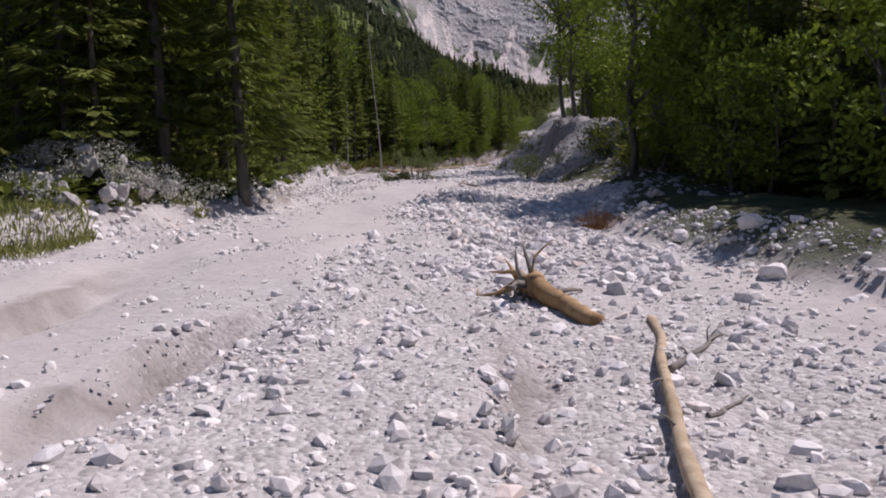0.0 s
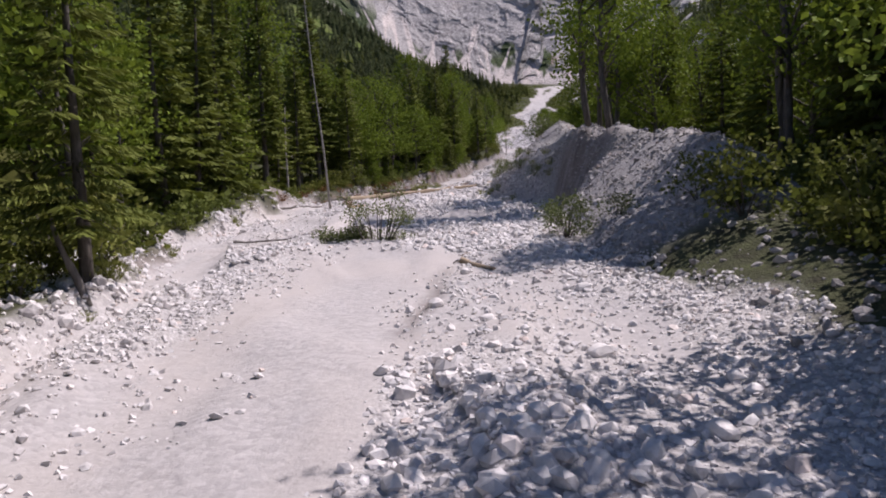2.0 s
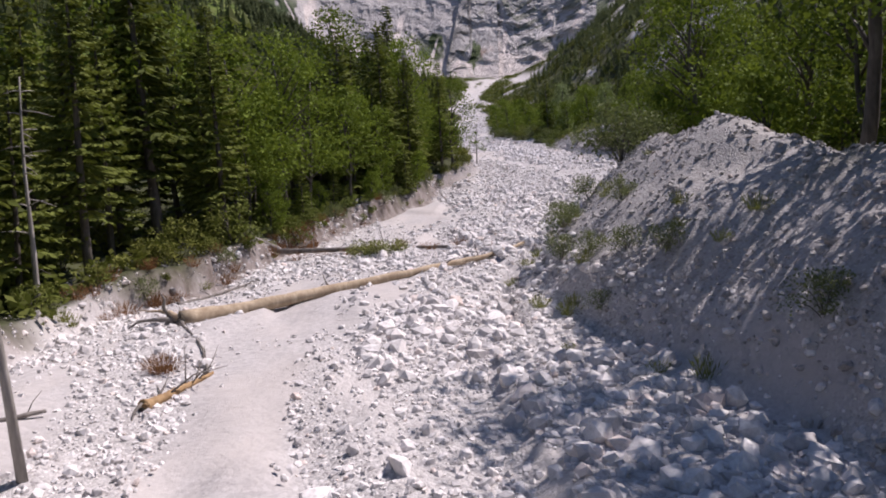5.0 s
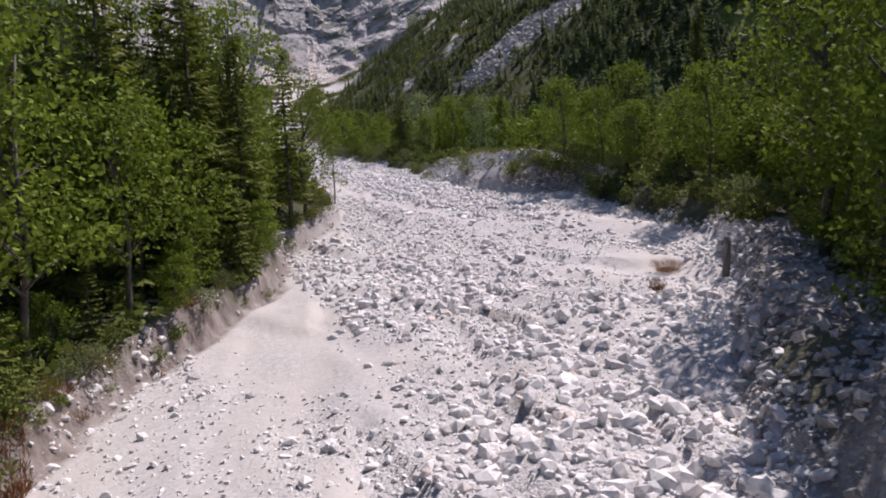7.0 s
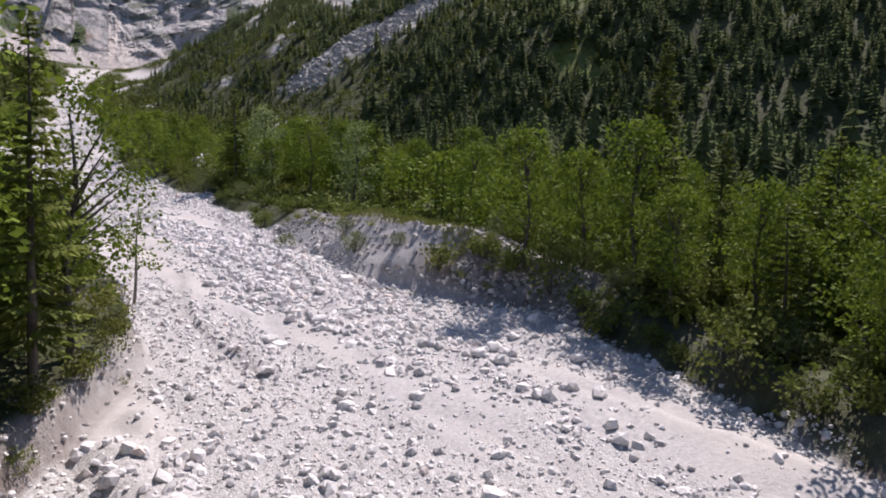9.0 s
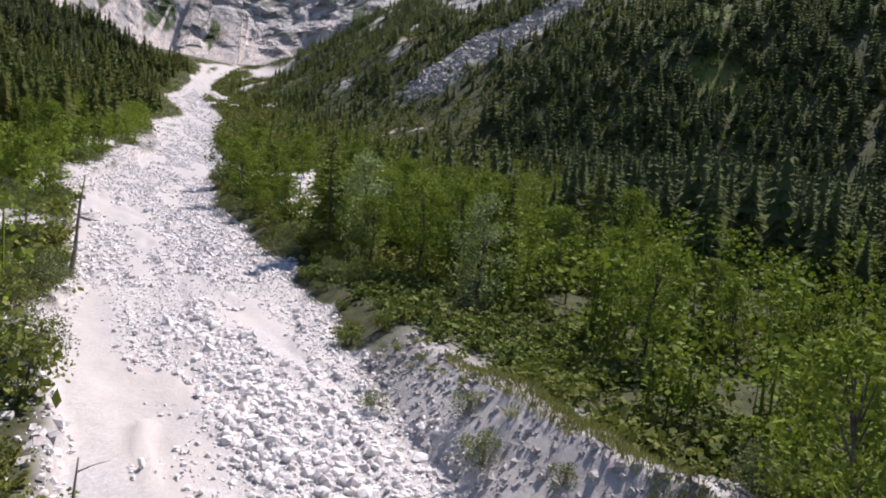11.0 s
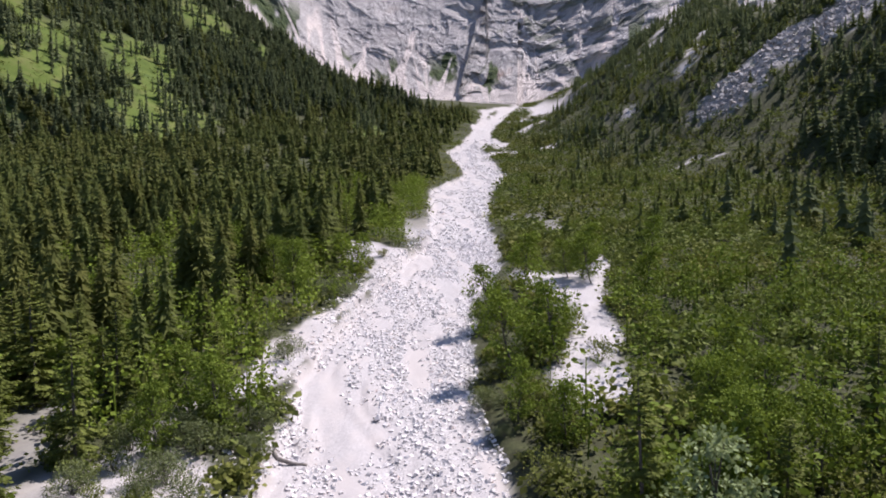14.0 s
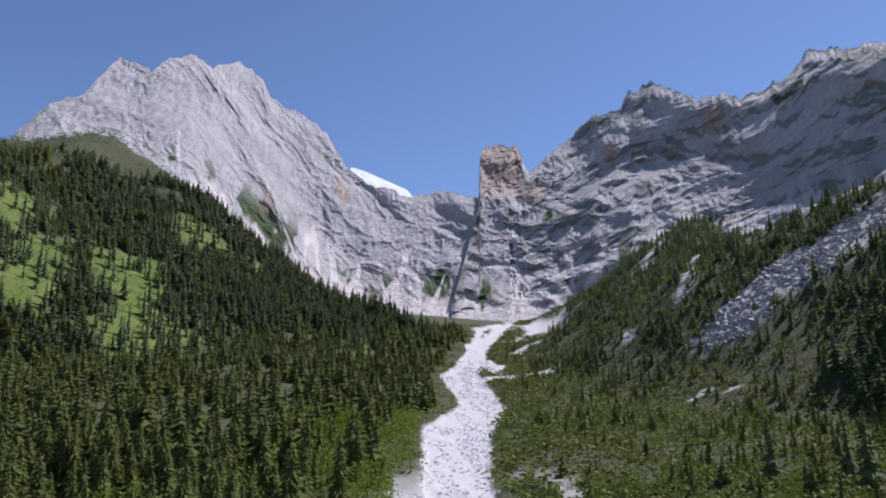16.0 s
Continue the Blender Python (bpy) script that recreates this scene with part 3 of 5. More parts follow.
    for a0, a1, s1, wid in chutes:
        mid = a0 + (a1 - a0) * sfull / s1 + 0.25 * fbm(sfull * 7, wf * 0, seed + 8, 3)
        half = wid * (0.35 + 1.5 * np.clip(0.25 - sfull, 0, 1) / 0.25)
        scree = np.maximum(scree, (1 - step(0.6, 1.0, np.abs(wf - mid) / half)) * (1 - step(s1 * 0.8, s1, sfull)))
    veg = step(0.14, 0.25, fbm(wf / 1.6, sfull * 5, seed + 6, 4)) * (1 - step(0.2, 0.42, sfull)) * (1 - np.clip(scree, 0, 1))
    veg = np.maximum(veg, ledge_green * step(0.16, 0.26, fbm(wf / 2.2, sfull * 26, seed + 16, 4) + 0.08 * step(26, 36, wf)) * (1 - np.clip(scree, 0, 1)))
    red = np.zeros_like(wf)
    if tower:
        red = (np.abs(wf - tower[0]) < tower[1] * 0.8) * step(0.6, 0.8, sfull) * 0.8
    for ra, rs, wa, ws in reds:
        red = np.maximum(red, 0.7 * (1 - step(0.5, 1.0, np.hypot((wf - ra) / wa, (sfull - rs) / ws) + 0.9 * fbm(wf / 0.8, sfull * 9, seed + 14, 4))))
    for ra, rs, wa, ws in greens:
        veg = np.maximum(veg, 1 - step(0.7, 1.0, np.hypot((wf - ra) / wa, (sfull - rs) / ws) + 0.9 * fbm(wf / 0.8, sfull * 9, seed + 15, 4)))
    paint_cover(me, *[np.clip(v, 0, 1).ravel() for v in (scree, veg, red)])
    tagged(new(name, me), label, "mountain", kind="structure")


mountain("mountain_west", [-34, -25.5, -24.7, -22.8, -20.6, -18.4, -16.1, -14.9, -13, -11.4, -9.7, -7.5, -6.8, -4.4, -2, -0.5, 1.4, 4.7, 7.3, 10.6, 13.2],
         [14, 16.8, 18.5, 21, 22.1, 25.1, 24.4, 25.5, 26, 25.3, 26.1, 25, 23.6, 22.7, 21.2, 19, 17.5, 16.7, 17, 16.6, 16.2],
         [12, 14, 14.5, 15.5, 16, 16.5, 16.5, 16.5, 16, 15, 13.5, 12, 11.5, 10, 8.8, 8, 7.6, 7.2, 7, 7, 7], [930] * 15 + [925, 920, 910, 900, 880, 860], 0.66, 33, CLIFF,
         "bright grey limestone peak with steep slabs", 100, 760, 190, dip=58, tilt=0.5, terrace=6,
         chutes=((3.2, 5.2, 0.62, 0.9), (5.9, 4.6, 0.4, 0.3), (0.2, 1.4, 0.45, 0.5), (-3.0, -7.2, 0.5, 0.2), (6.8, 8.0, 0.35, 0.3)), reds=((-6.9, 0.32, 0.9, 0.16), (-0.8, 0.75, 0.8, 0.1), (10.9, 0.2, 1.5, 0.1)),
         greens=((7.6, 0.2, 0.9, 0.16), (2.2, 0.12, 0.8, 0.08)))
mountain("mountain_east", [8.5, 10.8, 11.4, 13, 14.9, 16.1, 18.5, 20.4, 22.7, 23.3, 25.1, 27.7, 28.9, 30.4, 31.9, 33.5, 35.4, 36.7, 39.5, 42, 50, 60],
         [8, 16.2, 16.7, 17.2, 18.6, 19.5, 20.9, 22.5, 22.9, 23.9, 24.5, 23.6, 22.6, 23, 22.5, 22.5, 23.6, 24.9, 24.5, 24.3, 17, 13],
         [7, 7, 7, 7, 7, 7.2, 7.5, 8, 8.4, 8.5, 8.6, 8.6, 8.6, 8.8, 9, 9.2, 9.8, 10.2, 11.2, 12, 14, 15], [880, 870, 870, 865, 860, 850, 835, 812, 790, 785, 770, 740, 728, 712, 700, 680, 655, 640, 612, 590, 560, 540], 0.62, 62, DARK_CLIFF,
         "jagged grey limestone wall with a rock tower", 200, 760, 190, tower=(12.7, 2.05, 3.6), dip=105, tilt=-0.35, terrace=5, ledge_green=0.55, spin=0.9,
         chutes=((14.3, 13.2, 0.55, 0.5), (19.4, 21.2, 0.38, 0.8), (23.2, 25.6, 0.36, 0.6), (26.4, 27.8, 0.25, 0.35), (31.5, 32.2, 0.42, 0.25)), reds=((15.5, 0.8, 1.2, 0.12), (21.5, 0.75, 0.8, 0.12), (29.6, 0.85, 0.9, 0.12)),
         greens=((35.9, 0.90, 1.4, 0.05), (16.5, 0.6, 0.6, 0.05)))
mountain("snow_slope", [-3, -0.9, 0.2, 1.2, 2.5, 4.8, 6], [15, 18.4, 18.8, 18.5, 18.0, 17.1, 15.5], [13] * 7, [1350] * 7, 0.5, 5, SNOW, "pale snow slope behind the mountain pass", 300, 80, 40)

# ---- how plants, stones and wood are built ----
def part(name, mesh, parent, label=""):
    ob = new(name, mesh)
    ob.parent = parent
    if label:
        ob["label"] = label
    return ob


def empty(name, m, label, category, group=""):
    ob = new(name)
    ob.empty_display_size = 0.3
    ob.matrix_world = m
    return tagged(ob, label, category, group)


def unit(v):
    return v / np.maximum(np.linalg.norm(v, axis=-1, keepdims=True), 1e-9)


def tube(points, radii, sides=6, seed=0, rough=0.0):
    """Rings of a bent, tapering stem; both ends closed."""
    p = np.asarray(points, float)
    r = np.asarray(radii, float)
    p = np.vstack([p[:1], p, p[-1:]])
    r = np.concatenate([[0.002], r, [0.002]])
    t = unit(np.gradient(p, axis=0) + 1e-9)
    t[0], t[-1] = t[1], t[-2]
    ref = np.array([0.31, 0.17, 0.93]) if abs(t[1][2]) < 0.8 else np.array([0.95, 0.2, 0.1])
    a = unit(np.cross(t, ref))
    b = np.cross(t, a)
    ang = np.linspace(0, 2 * np.pi, sides, endpoint=False)
    rng = np.random.default_rng(seed)
    rr = r[:, None] * (1 + rough * rng.uniform(-1, 1, (len(p), sides)))
    v = p[:, None] + rr[..., None] * (np.cos(ang)[:, None] * a[:, None] + np.sin(ang)[:, None] * b[:, None])
    n = len(p)
    i = np.arange(n * sides).reshape(n, sides)
    j = np.roll(i, -1, axis=1)
    f = np.stack([i[:-1], j[:-1], j[1:], i[1:]], -1).reshape(-1, 4)
    return v.reshape(-1, 3), f


def join(pieces):
    vs, fs, k = [], [], 0
    for v, f in pieces:
        vs.append(v)
        fs.append(f + k)
        k += len(v)
    return np.vstack(vs), np.vstack(fs)


def kites(p, q, side, width):
    """Leaf-shaped quads from p to q."""
    mid = p * 0.45 + q * 0.55
    w = side * np.asarray(width)[:, None]
    v = np.stack([p, mid + w, q, mid - w], 1).reshape(-1, 3)
    return v, np.arange(len(v)).reshape(-1, 4)


def spruce_crown(seed, H, R, bare, whorl=0.45, twigs=4.0, width=0.11, bend=0.55):
    rng = np.random.default_rng(seed)
    P, Q, S, W = [], [], [], []
    z = bare * H
    while z < H * 0.985:
        u = z / H
        n = rng.integers(5, 8)
        for az in rng.uniform(0, 2 * np.pi, n):
            L = (R * (1 - u) ** 0.8 * rng.uniform(0.6, 1.15) + 0.15) * (0.75 + 0.25 * min(1, (u - bare) * 8 + 0.3))
            up = 0.55 * u - 0.12 + rng.uniform(-0.1, 0.1)
            out = np.array([math.cos(az), math.sin(az), 0])
            m = max(3, int(2 + L * twigs))
            s = np.linspace(0.18, 1.0, m)
            zz = z + L * (up * s - bend * 0.5 * s * s + 0.16 * s ** 4)
            ax = out[None] * (s * L)[:, None] + np.stack([0 * s, 0 * s, zz], -1)
            tl = L * 0.42 * (1.08 - s * 0.75) + 0.14
            for sg in (-1, 1):
                ang = sg * rng.uniform(0.6, 1.0, m)
                d = np.stack([np.cos(az + ang), np.sin(az + ang), -0.25 - rng.uniform(0.0, 0.35, m)], -1)
                P.append(ax)
                Q.append(ax + unit(d) * (tl * rng.uniform(0.7, 1.2, m))[:, None])
                nd = np.cross(unit(d), np.array([0, 0, 1.0]) + rng.normal(0, 0.5, (m, 3)))
                S.append(unit(nd))
                W.append(width * (0.6 + 0.6 * tl))
            # the tip of the branch
            P.append(ax[-1:])
            Q.append(ax[-1:] + out * 0.3 + np.array([0, 0, -0.05]))
            S.append(np.array([[-out[1], out[0], 0.1]]))
            W.append(np.array([width]))
        z += whorl * rng.uniform(0.75, 1.25) * (1.1 - 0.5 * u)
    P.append(np.array([[0, 0, H * 0.96]]))
    Q.append(np.array([[0, 0, H * 1.02]]))
    S.append(np.array([[1.0, 0, 0]]))
    W.append(np.array([0.06]))
    return kites(np.vstack(P), np.vstack(Q), np.vstack(S), np.concatenate(W))


def spruce(name, seed, H, R, bare=0.12, mat=None, bark=None, dead=6, twigs=4.0, width=0.11):
    rng = np.random.default_rng(seed + 500)
    root = empty(name, pose(0, 0, 0), "", "tree")
    zs = np.linspace(-0.4, H * 0.97, 9)
    wob = np.cumsum(rng.normal(0, 0.03, (9, 2)), 0)
    pts = np.stack([wob[:, 0], wob[:, 1], zs], -1)
    pieces = [tube(pts, 0.014 * H * (1 - np.clip(zs, 0, H) / H) + 0.02, 7, seed, 0.08)]
    for k in range(dead):
        z, az, L = rng.uniform(0.06, 0.3) * H, rng.uniform(0, 6.3), rng.uniform(0.5, 1.6)
        o = np.array([math.cos(az), math.sin(az), 0])
        pieces.append(tube([o * 0.05 + [0, 0, z], o * L * 0.5 + [0, 0, z - 0.05], o * L + [0, 0, z - 0.35 * L]], [0.03, 0.02, 0.008], 4))
    part("trunk", fast_mesh("spruce_trunk", *join(pieces), bark or BARK, True), root)
    part("crown", fast_mesh("spruce_crown", *spruce_crown(seed, H, R, bare, 0.45, twigs, width), mat or SPRUCE), root)
    return root


def leaf_cloud(rng, centres, radii, per, size, flat=0.75):
    n = len(centres) * per
    c = np.repeat(centres, per, 0)
    r = np.repeat(radii, per)
    d = unit(rng.normal(0, 1, (n, 3))) * (rng.uniform(0.25, 1.0, n) ** 0.6)[:, None]
    p = c + d * r[:, None] * np.array([1, 1, flat])
    way = unit(d * 0.7 + rng.normal(0, 0.6, (n, 3)) + np.array([0, 0, -0.15]))
    L = size * rng.uniform(0.6, 1.3, n)
    side = unit(np.cross(way, rng.normal(0, 0.8, (n, 3)) + np.array([0, 0, 0.7])))
    return kites(p, p + way * L[:, None], side, L * 0.34)


def broad_tree(name, seed, H, R, mat, bark=None, clumps=70, per=42, size=0.26, low=0.3):
    rng = np.random.default_rng(seed)
    root = empty(name, pose(0, 0, 0), "", "tree")
    lean = rng.normal(0, 0.05, 2)
    zs = np.linspace(-0.4, H * 0.85, 8)
    pts = np.stack([lean[0] * zs + 0.15 * np.sin(zs), lean[1] * zs + 0.15 * np.cos(zs * 0.8), zs], -1)
    pieces = [tube(pts, 0.013 * H * (1 - np.clip(zs, 0, H) / H * 0.95) + 0.015, 7, seed, 0.1)]
    u = rng.uniform(0, 1, clumps)
    az = rng.uniform(0, 2 * np.pi, clumps)
    zc = H * (low + (1 - low) * u * 0.97)
    prof = np.sin(np.pi * np.clip(0.12 + 0.85 * u, 0, 1)) ** 0.7
    rad = R * prof * rng.uniform(0.35, 1.05, clumps)
    cen = np.stack([lean[0] * zc + rad * np.cos(az), lean[1] * zc + rad * np.sin(az), zc], -1)
    for k in range(0, clumps, 5):
        st = np.array([lean[0] * zc[k] * 0.7, lean[1] * zc[k] * 0.7, zc[k] * 0.72])
        pieces.append(tube([st, (st + cen[k]) / 2 + [0, 0, 0.1], cen[k]], [0.006 * H, 0.004 * H, 0.006], 4))
    part("trunk", fast_mesh("tree_trunk", *join(pieces), bark or BARK, True), root)
    part("crown", fast_mesh("tree_crown", *leaf_cloud(rng, cen, R * rng.uniform(0.2, 0.42, clumps), per, size), mat), root)
    return root


def shrub(name, seed, H, R, mat, clumps=16, per=34, size=0.2):
    rng = np.random.default_rng(seed)
    root = empty(name, pose(0, 0, 0), "", "shrub")
    az, u = rng.uniform(0, 6.28, clumps), rng.uniform(0.1, 1, clumps)
    rad = R * np.sqrt(rng.uniform(0, 1, clumps)) * (1.05 - 0.5 * u)
    cen = np.stack([rad * np.cos(az), rad * np.sin(az), H * (0.15 + 0.75 * u)], -1)
    stems = [tube([[0, 0, -0.15], c * [0.4, 0.4, 0.55], c], [0.03, 0.02, 0.006], 4) for c in cen[::2]]
    part("stem", fast_mesh("shrub_stem", *join(stems), BARK, True), root)
    part("foliage", fast_mesh("shrub_foliage", *leaf_cloud(rng, cen, R * rng.uniform(0.25, 0.5, clumps), per, size, 0.9), mat), root)
    return root


def tuft_mesh(name, seed, H, R, n, mat, width=0.02):
    """A clump of upright blades or thin twigs."""
    rng = np.random.default_rng(seed)
    az, rr = rng.uniform(0, 6.28, n), R * np.sqrt(rng.uniform(0, 1, n))
    p = np.stack([rr * 0.5 * np.cos(az), rr * 0.5 * np.sin(az), -0.05 + 0 * rr], -1)
    q = np.stack([rr * 1.3 * np.cos(az), rr * 1.3 * np.sin(az), H * rng.uniform(0.5, 1.1, n) * (1 - 0.3 * rr / R)], -1) + rng.normal(0, 0.08 * R, (n, 3))
    mid = p * 0.5 + q * 0.5 + rng.normal(0, 0.03 * H, (n, 3))
    s = unit(rng.normal(0, 1, (n, 3)) * [1, 1, 0.2])
    v1, f1 = kites(p, mid, s, np.full(n, width))
    v2, f2 = kites(mid, q, s, np.full(n, width * 0.9))
    return fast_mesh(name, *join([(v1, f1), (v2, f2)]), mat)


def stone_shapes(count, seed, fine=False):
    """Angular, slightly flattened rubble."""
    rng = np.random.default_rng(seed)
    out = []
    for k in range(count):
        bm = bmesh.new()
        bmesh.ops.create_icosphere(bm, subdivisions=2 if fine else 1, radius=1.0)
        v = np.array([w.co[:] for w in bm.verts])
        f = np.array([[w.index for w in fc.verts] for fc in bm.faces])
        bm.free()
        v = np.sign(v) * np.abs(v) ** 0.78
        # cut by random planes to make flat faces
        for _ in range(9 if fine else 5):
            n = unit(rng.normal(0, 1, 3))
            h = rng.uniform(0.58, 0.92)
            over = np.clip(v @ n - h, 0, None)
            v = v - over[:, None] * n
        v = v * (1 + rng.normal(0, 0.03, (len(v), 1))) * np.array([1, rng.uniform(0.6, 0.95), rng.uniform(0.45, 0.8)])
        out.append((v, f))
    return out


def block_shapes(count, seed):
    """Small broken blocks of six uneven faces."""
    rng = np.random.default_rng(seed)
    c = np.array([[x, y, z] for x in (-1, 1) for y in (-1, 1) for z in (-1, 1)], float)
    f = np.array([[0, 1, 3, 2], [4, 6, 7, 5], [0, 4, 5, 1], [2, 3, 7, 6], [0, 2, 6, 4], [1, 5, 7, 3]])
    return [(c * rng.uniform(0.45, 1.0, (8, 3)) * np.array([1, rng.uniform(0.6, 1), rng.uniform(0.4, 0.75)]), f) for _ in range(count)]


def rot_z_tilt(rng, n, tilt):
    a, b, c = rng.uniform(0, 6.28, n), rng.normal(0, tilt, n), rng.normal(0, tilt, n)
    ca, sa, cb, sb, cc, sc = np.cos(a), np.sin(a), np.cos(b), np.sin(b), np.cos(c), np.sin(c)
    z = 0 * a
    rz = np.stack([np.stack([ca, -sa, z], -1), np.stack([sa, ca, z], -1), np.stack([z, z, z + 1], -1)], 1)
    rx = np.stack([np.stack([z + 1, z, z], -1), np.stack([z, cb, -sb], -1), np.stack([z, sb, cb], -1)], 1)
    ry = np.stack([np.stack([cc, z, sc], -1), np.stack([z, z + 1, z], -1), np.stack([-sc, z, cc], -1)], 1)
    return rz @ rx @ ry


def scattered(shapes, pos, size, rng, tilt=0.4, spin=True, stretch=None):
    """One mesh's vertices and faces: a shape set down at each place."""
    vs, fs, k = [], [], 0
    which = rng.integers(0, len(shapes), len(pos))
    for s, (v, f) in enumerate(shapes):
        i = np.nonzero(which == s)[0]
        if not len(i):
            continue
        m = rot_z_tilt(rng, len(i), tilt)
        sc = size[i][:, None, None] if stretch is None else size[i][:, None, None] * stretch[i][:, None, :]
        w = np.einsum("nij,vj->nvi", m, v) * sc + pos[i][:, None]
        vs.append(w.reshape(-1, 3))
        fs.append((f[None] + (np.arange(len(i)) * len(v))[:, None, None]).reshape(-1, f.shape[1]) + k)
        k += len(i) * len(v)
    return np.vstack(vs), np.vstack(fs)


def on_ground(x, y):
    return np.stack([x, y, height(x, y)[0]], -1)


def drop(ob, x, y, turn=0.0, scale=1.0, sink=0.0, tilt=(0, 0)):
    m = pose(x, y, ground_z(x, y) - sink, tilt[0], tilt[1], turn)
    c = copy_thing(ob, m)
    c.scale = (scale, scale, scale)
    return c


def away(ob):
    """Removes a pattern once its copies stand."""
    for o in (*ob.children_recursive, ob):
        bpy.data.objects.remove(o)

# ---- stones of the bed and the levees ----
def stone_field(name, label, count, y0, y1, lo, hi, seed, mat, where="bed", power=2.2, shape="stone"):
    rng = np.random.default_rng(seed)
    n = count * 6
    y = rng.uniform(y0, y1, n)
    le, ri = left_edge(y), right_edge(y)
    if where == "bed":
        x = le - 0.8 + (ri - le + 1.6) * rng.uniform(0, 1, n)
        band = fbm(x / 3.2, y / 13.0, 71, 4) + 0.25 * fbm(x / 1.1, y / 1.7, 72, 3) + 0.22 * (x - le) / (ri - le) - 0.10
        edge = np.exp(-np.minimum(x - le, ri - x) / 1.5) * 0.16
        keep = rng.uniform(-0.2, 0.22, n) < band + edge + np.interp(y, [60, 120], [-0.03, 0.08])
        keep &= rng.uniform(0, 1, n) > (0.93 if hi > 0.12 else 0.55) * spread(x, y, SANDS)
    elif where == "coarse":
        x = le + (ri - le) * rng.uniform(0, 1, n)
        keep = rng.uniform(0.15, 1, n) < spread(x, y, COARSE)
    elif where == "bank":
        x = ri + rng.uniform(-0.5, 5.5, n)
        keep = x > -99
    elif where == "left":
        x = le - np.abs(rng.normal(0, 2.2, n))
        keep = rng.uniform(0, 1, n) < 0.5 + fbm(x / 3, y / 5, 73, 3)
    else:
        off = np.interp(y, LEVEE_Y, LEVEE_OFF)
        x = ri + rng.uniform(-0.2, 1.5, n) * off
        keep = (np.interp(y, LEVEE_Y, LEVEE_H) > 1.9) & (rng.uniform(0, 1, n) < 0.6 + fbm(x / 2, y / 2, 74, 3))
    i = np.nonzero(keep)[0][:count]
    x, y = x[i], y[i]
    size = lo + (hi - lo) * rng.uniform(0, 1, len(i)) ** power
    p = on_ground(x, y)
    p[:, 2] += size * rng.uniform(-0.2, 0.2, len(i))
    v, f = scattered(stone_shapes(14, seed + 1) if shape == "stone" else block_shapes(16, seed + 1), p, size, rng, 0.5)
    tagged(new(name, fast_mesh(name, v, f, mat)), label, "stones", kind="stuff")


BED = "angular pale limestone stones strewn over the gravel bed"
RUBBLE = "dense small limestone rubble covering the torrent bed"
stone_field("bed_stones", BED, 9000, 2, 40, 0.03, 0.15, 301, STONE, power=3.4)
stone_field("bed_stones", BED, 4500, 40, 85, 0.07, 0.21, 302, STONE, power=2.6)
stone_field("bed_stones", BED, 5500, 85, 130, 0.07, 0.30, 303, STONE, power=2.6)
stone_field("bed_stones", BED, 5000, 130, 185, 0.07, 0.27, 305, STONE, power=2.4)
stone_field("bed_rubble", RUBBLE, 17000, 2, 30, 0.010, 0.042, 321, STONE, power=1.6, shape="block")
stone_field("bed_rubble", RUBBLE, 14000, 30, 80, 0.03, 0.09, 322, STONE, power=1.6, shape="block")
stone_field("bed_rubble", RUBBLE, 17000, 80, 130, 0.03, 0.10, 323, STONE, power=1.6, shape="block")
stone_field("bed_rubble", RUBBLE, 12000, 130, 190, 0.035, 0.11, 324, STONE, power=1.6, shape="block")
stone_field("bed_rubble", RUBBLE, 15000, 190, 320, 0.07, 0.28, 325, STONE, power=2.0, shape="block")
stone_field("bed_rubble", RUBBLE, 6000, 320, 680, 0.12, 0.5, 326, STONE, power=2.2, shape="block")
stone_field("coarse_stones", "bank of coarse angular limestone stones", 2600, 8, 72, 0.07, 0.26, 331, STONE, "coarse", 2.0)
stone_field("coarse_stones", "bank of coarse angular limestone stones", 5200, 68, 190, 0.10, 0.40, 332, STONE, "coarse", 2.2)
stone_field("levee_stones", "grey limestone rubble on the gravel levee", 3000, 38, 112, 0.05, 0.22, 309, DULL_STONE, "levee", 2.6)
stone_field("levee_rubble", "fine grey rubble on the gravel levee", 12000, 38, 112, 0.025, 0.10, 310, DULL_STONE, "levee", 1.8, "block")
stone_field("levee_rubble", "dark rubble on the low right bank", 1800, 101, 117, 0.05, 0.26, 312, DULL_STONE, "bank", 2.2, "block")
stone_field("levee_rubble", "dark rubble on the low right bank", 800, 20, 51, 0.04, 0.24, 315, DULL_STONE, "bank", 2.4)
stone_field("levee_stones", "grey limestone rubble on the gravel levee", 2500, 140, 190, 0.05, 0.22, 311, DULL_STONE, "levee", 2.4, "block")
stone_field("bank_stones", "pale rubble along the cut bank", 1500, 18, 64, 0.05, 0.28, 313, STONE, "left")
stone_field("bank_stones", "pale rubble along the cut bank", 2600, 160, 330, 0.06, 0.32, 316, STONE, "left", shape="block")
stone_field("bank_stones", "pale rubble along the cut bank", 500, 64, 160, 0.05, 0.28, 314, DULL_STONE, "left")


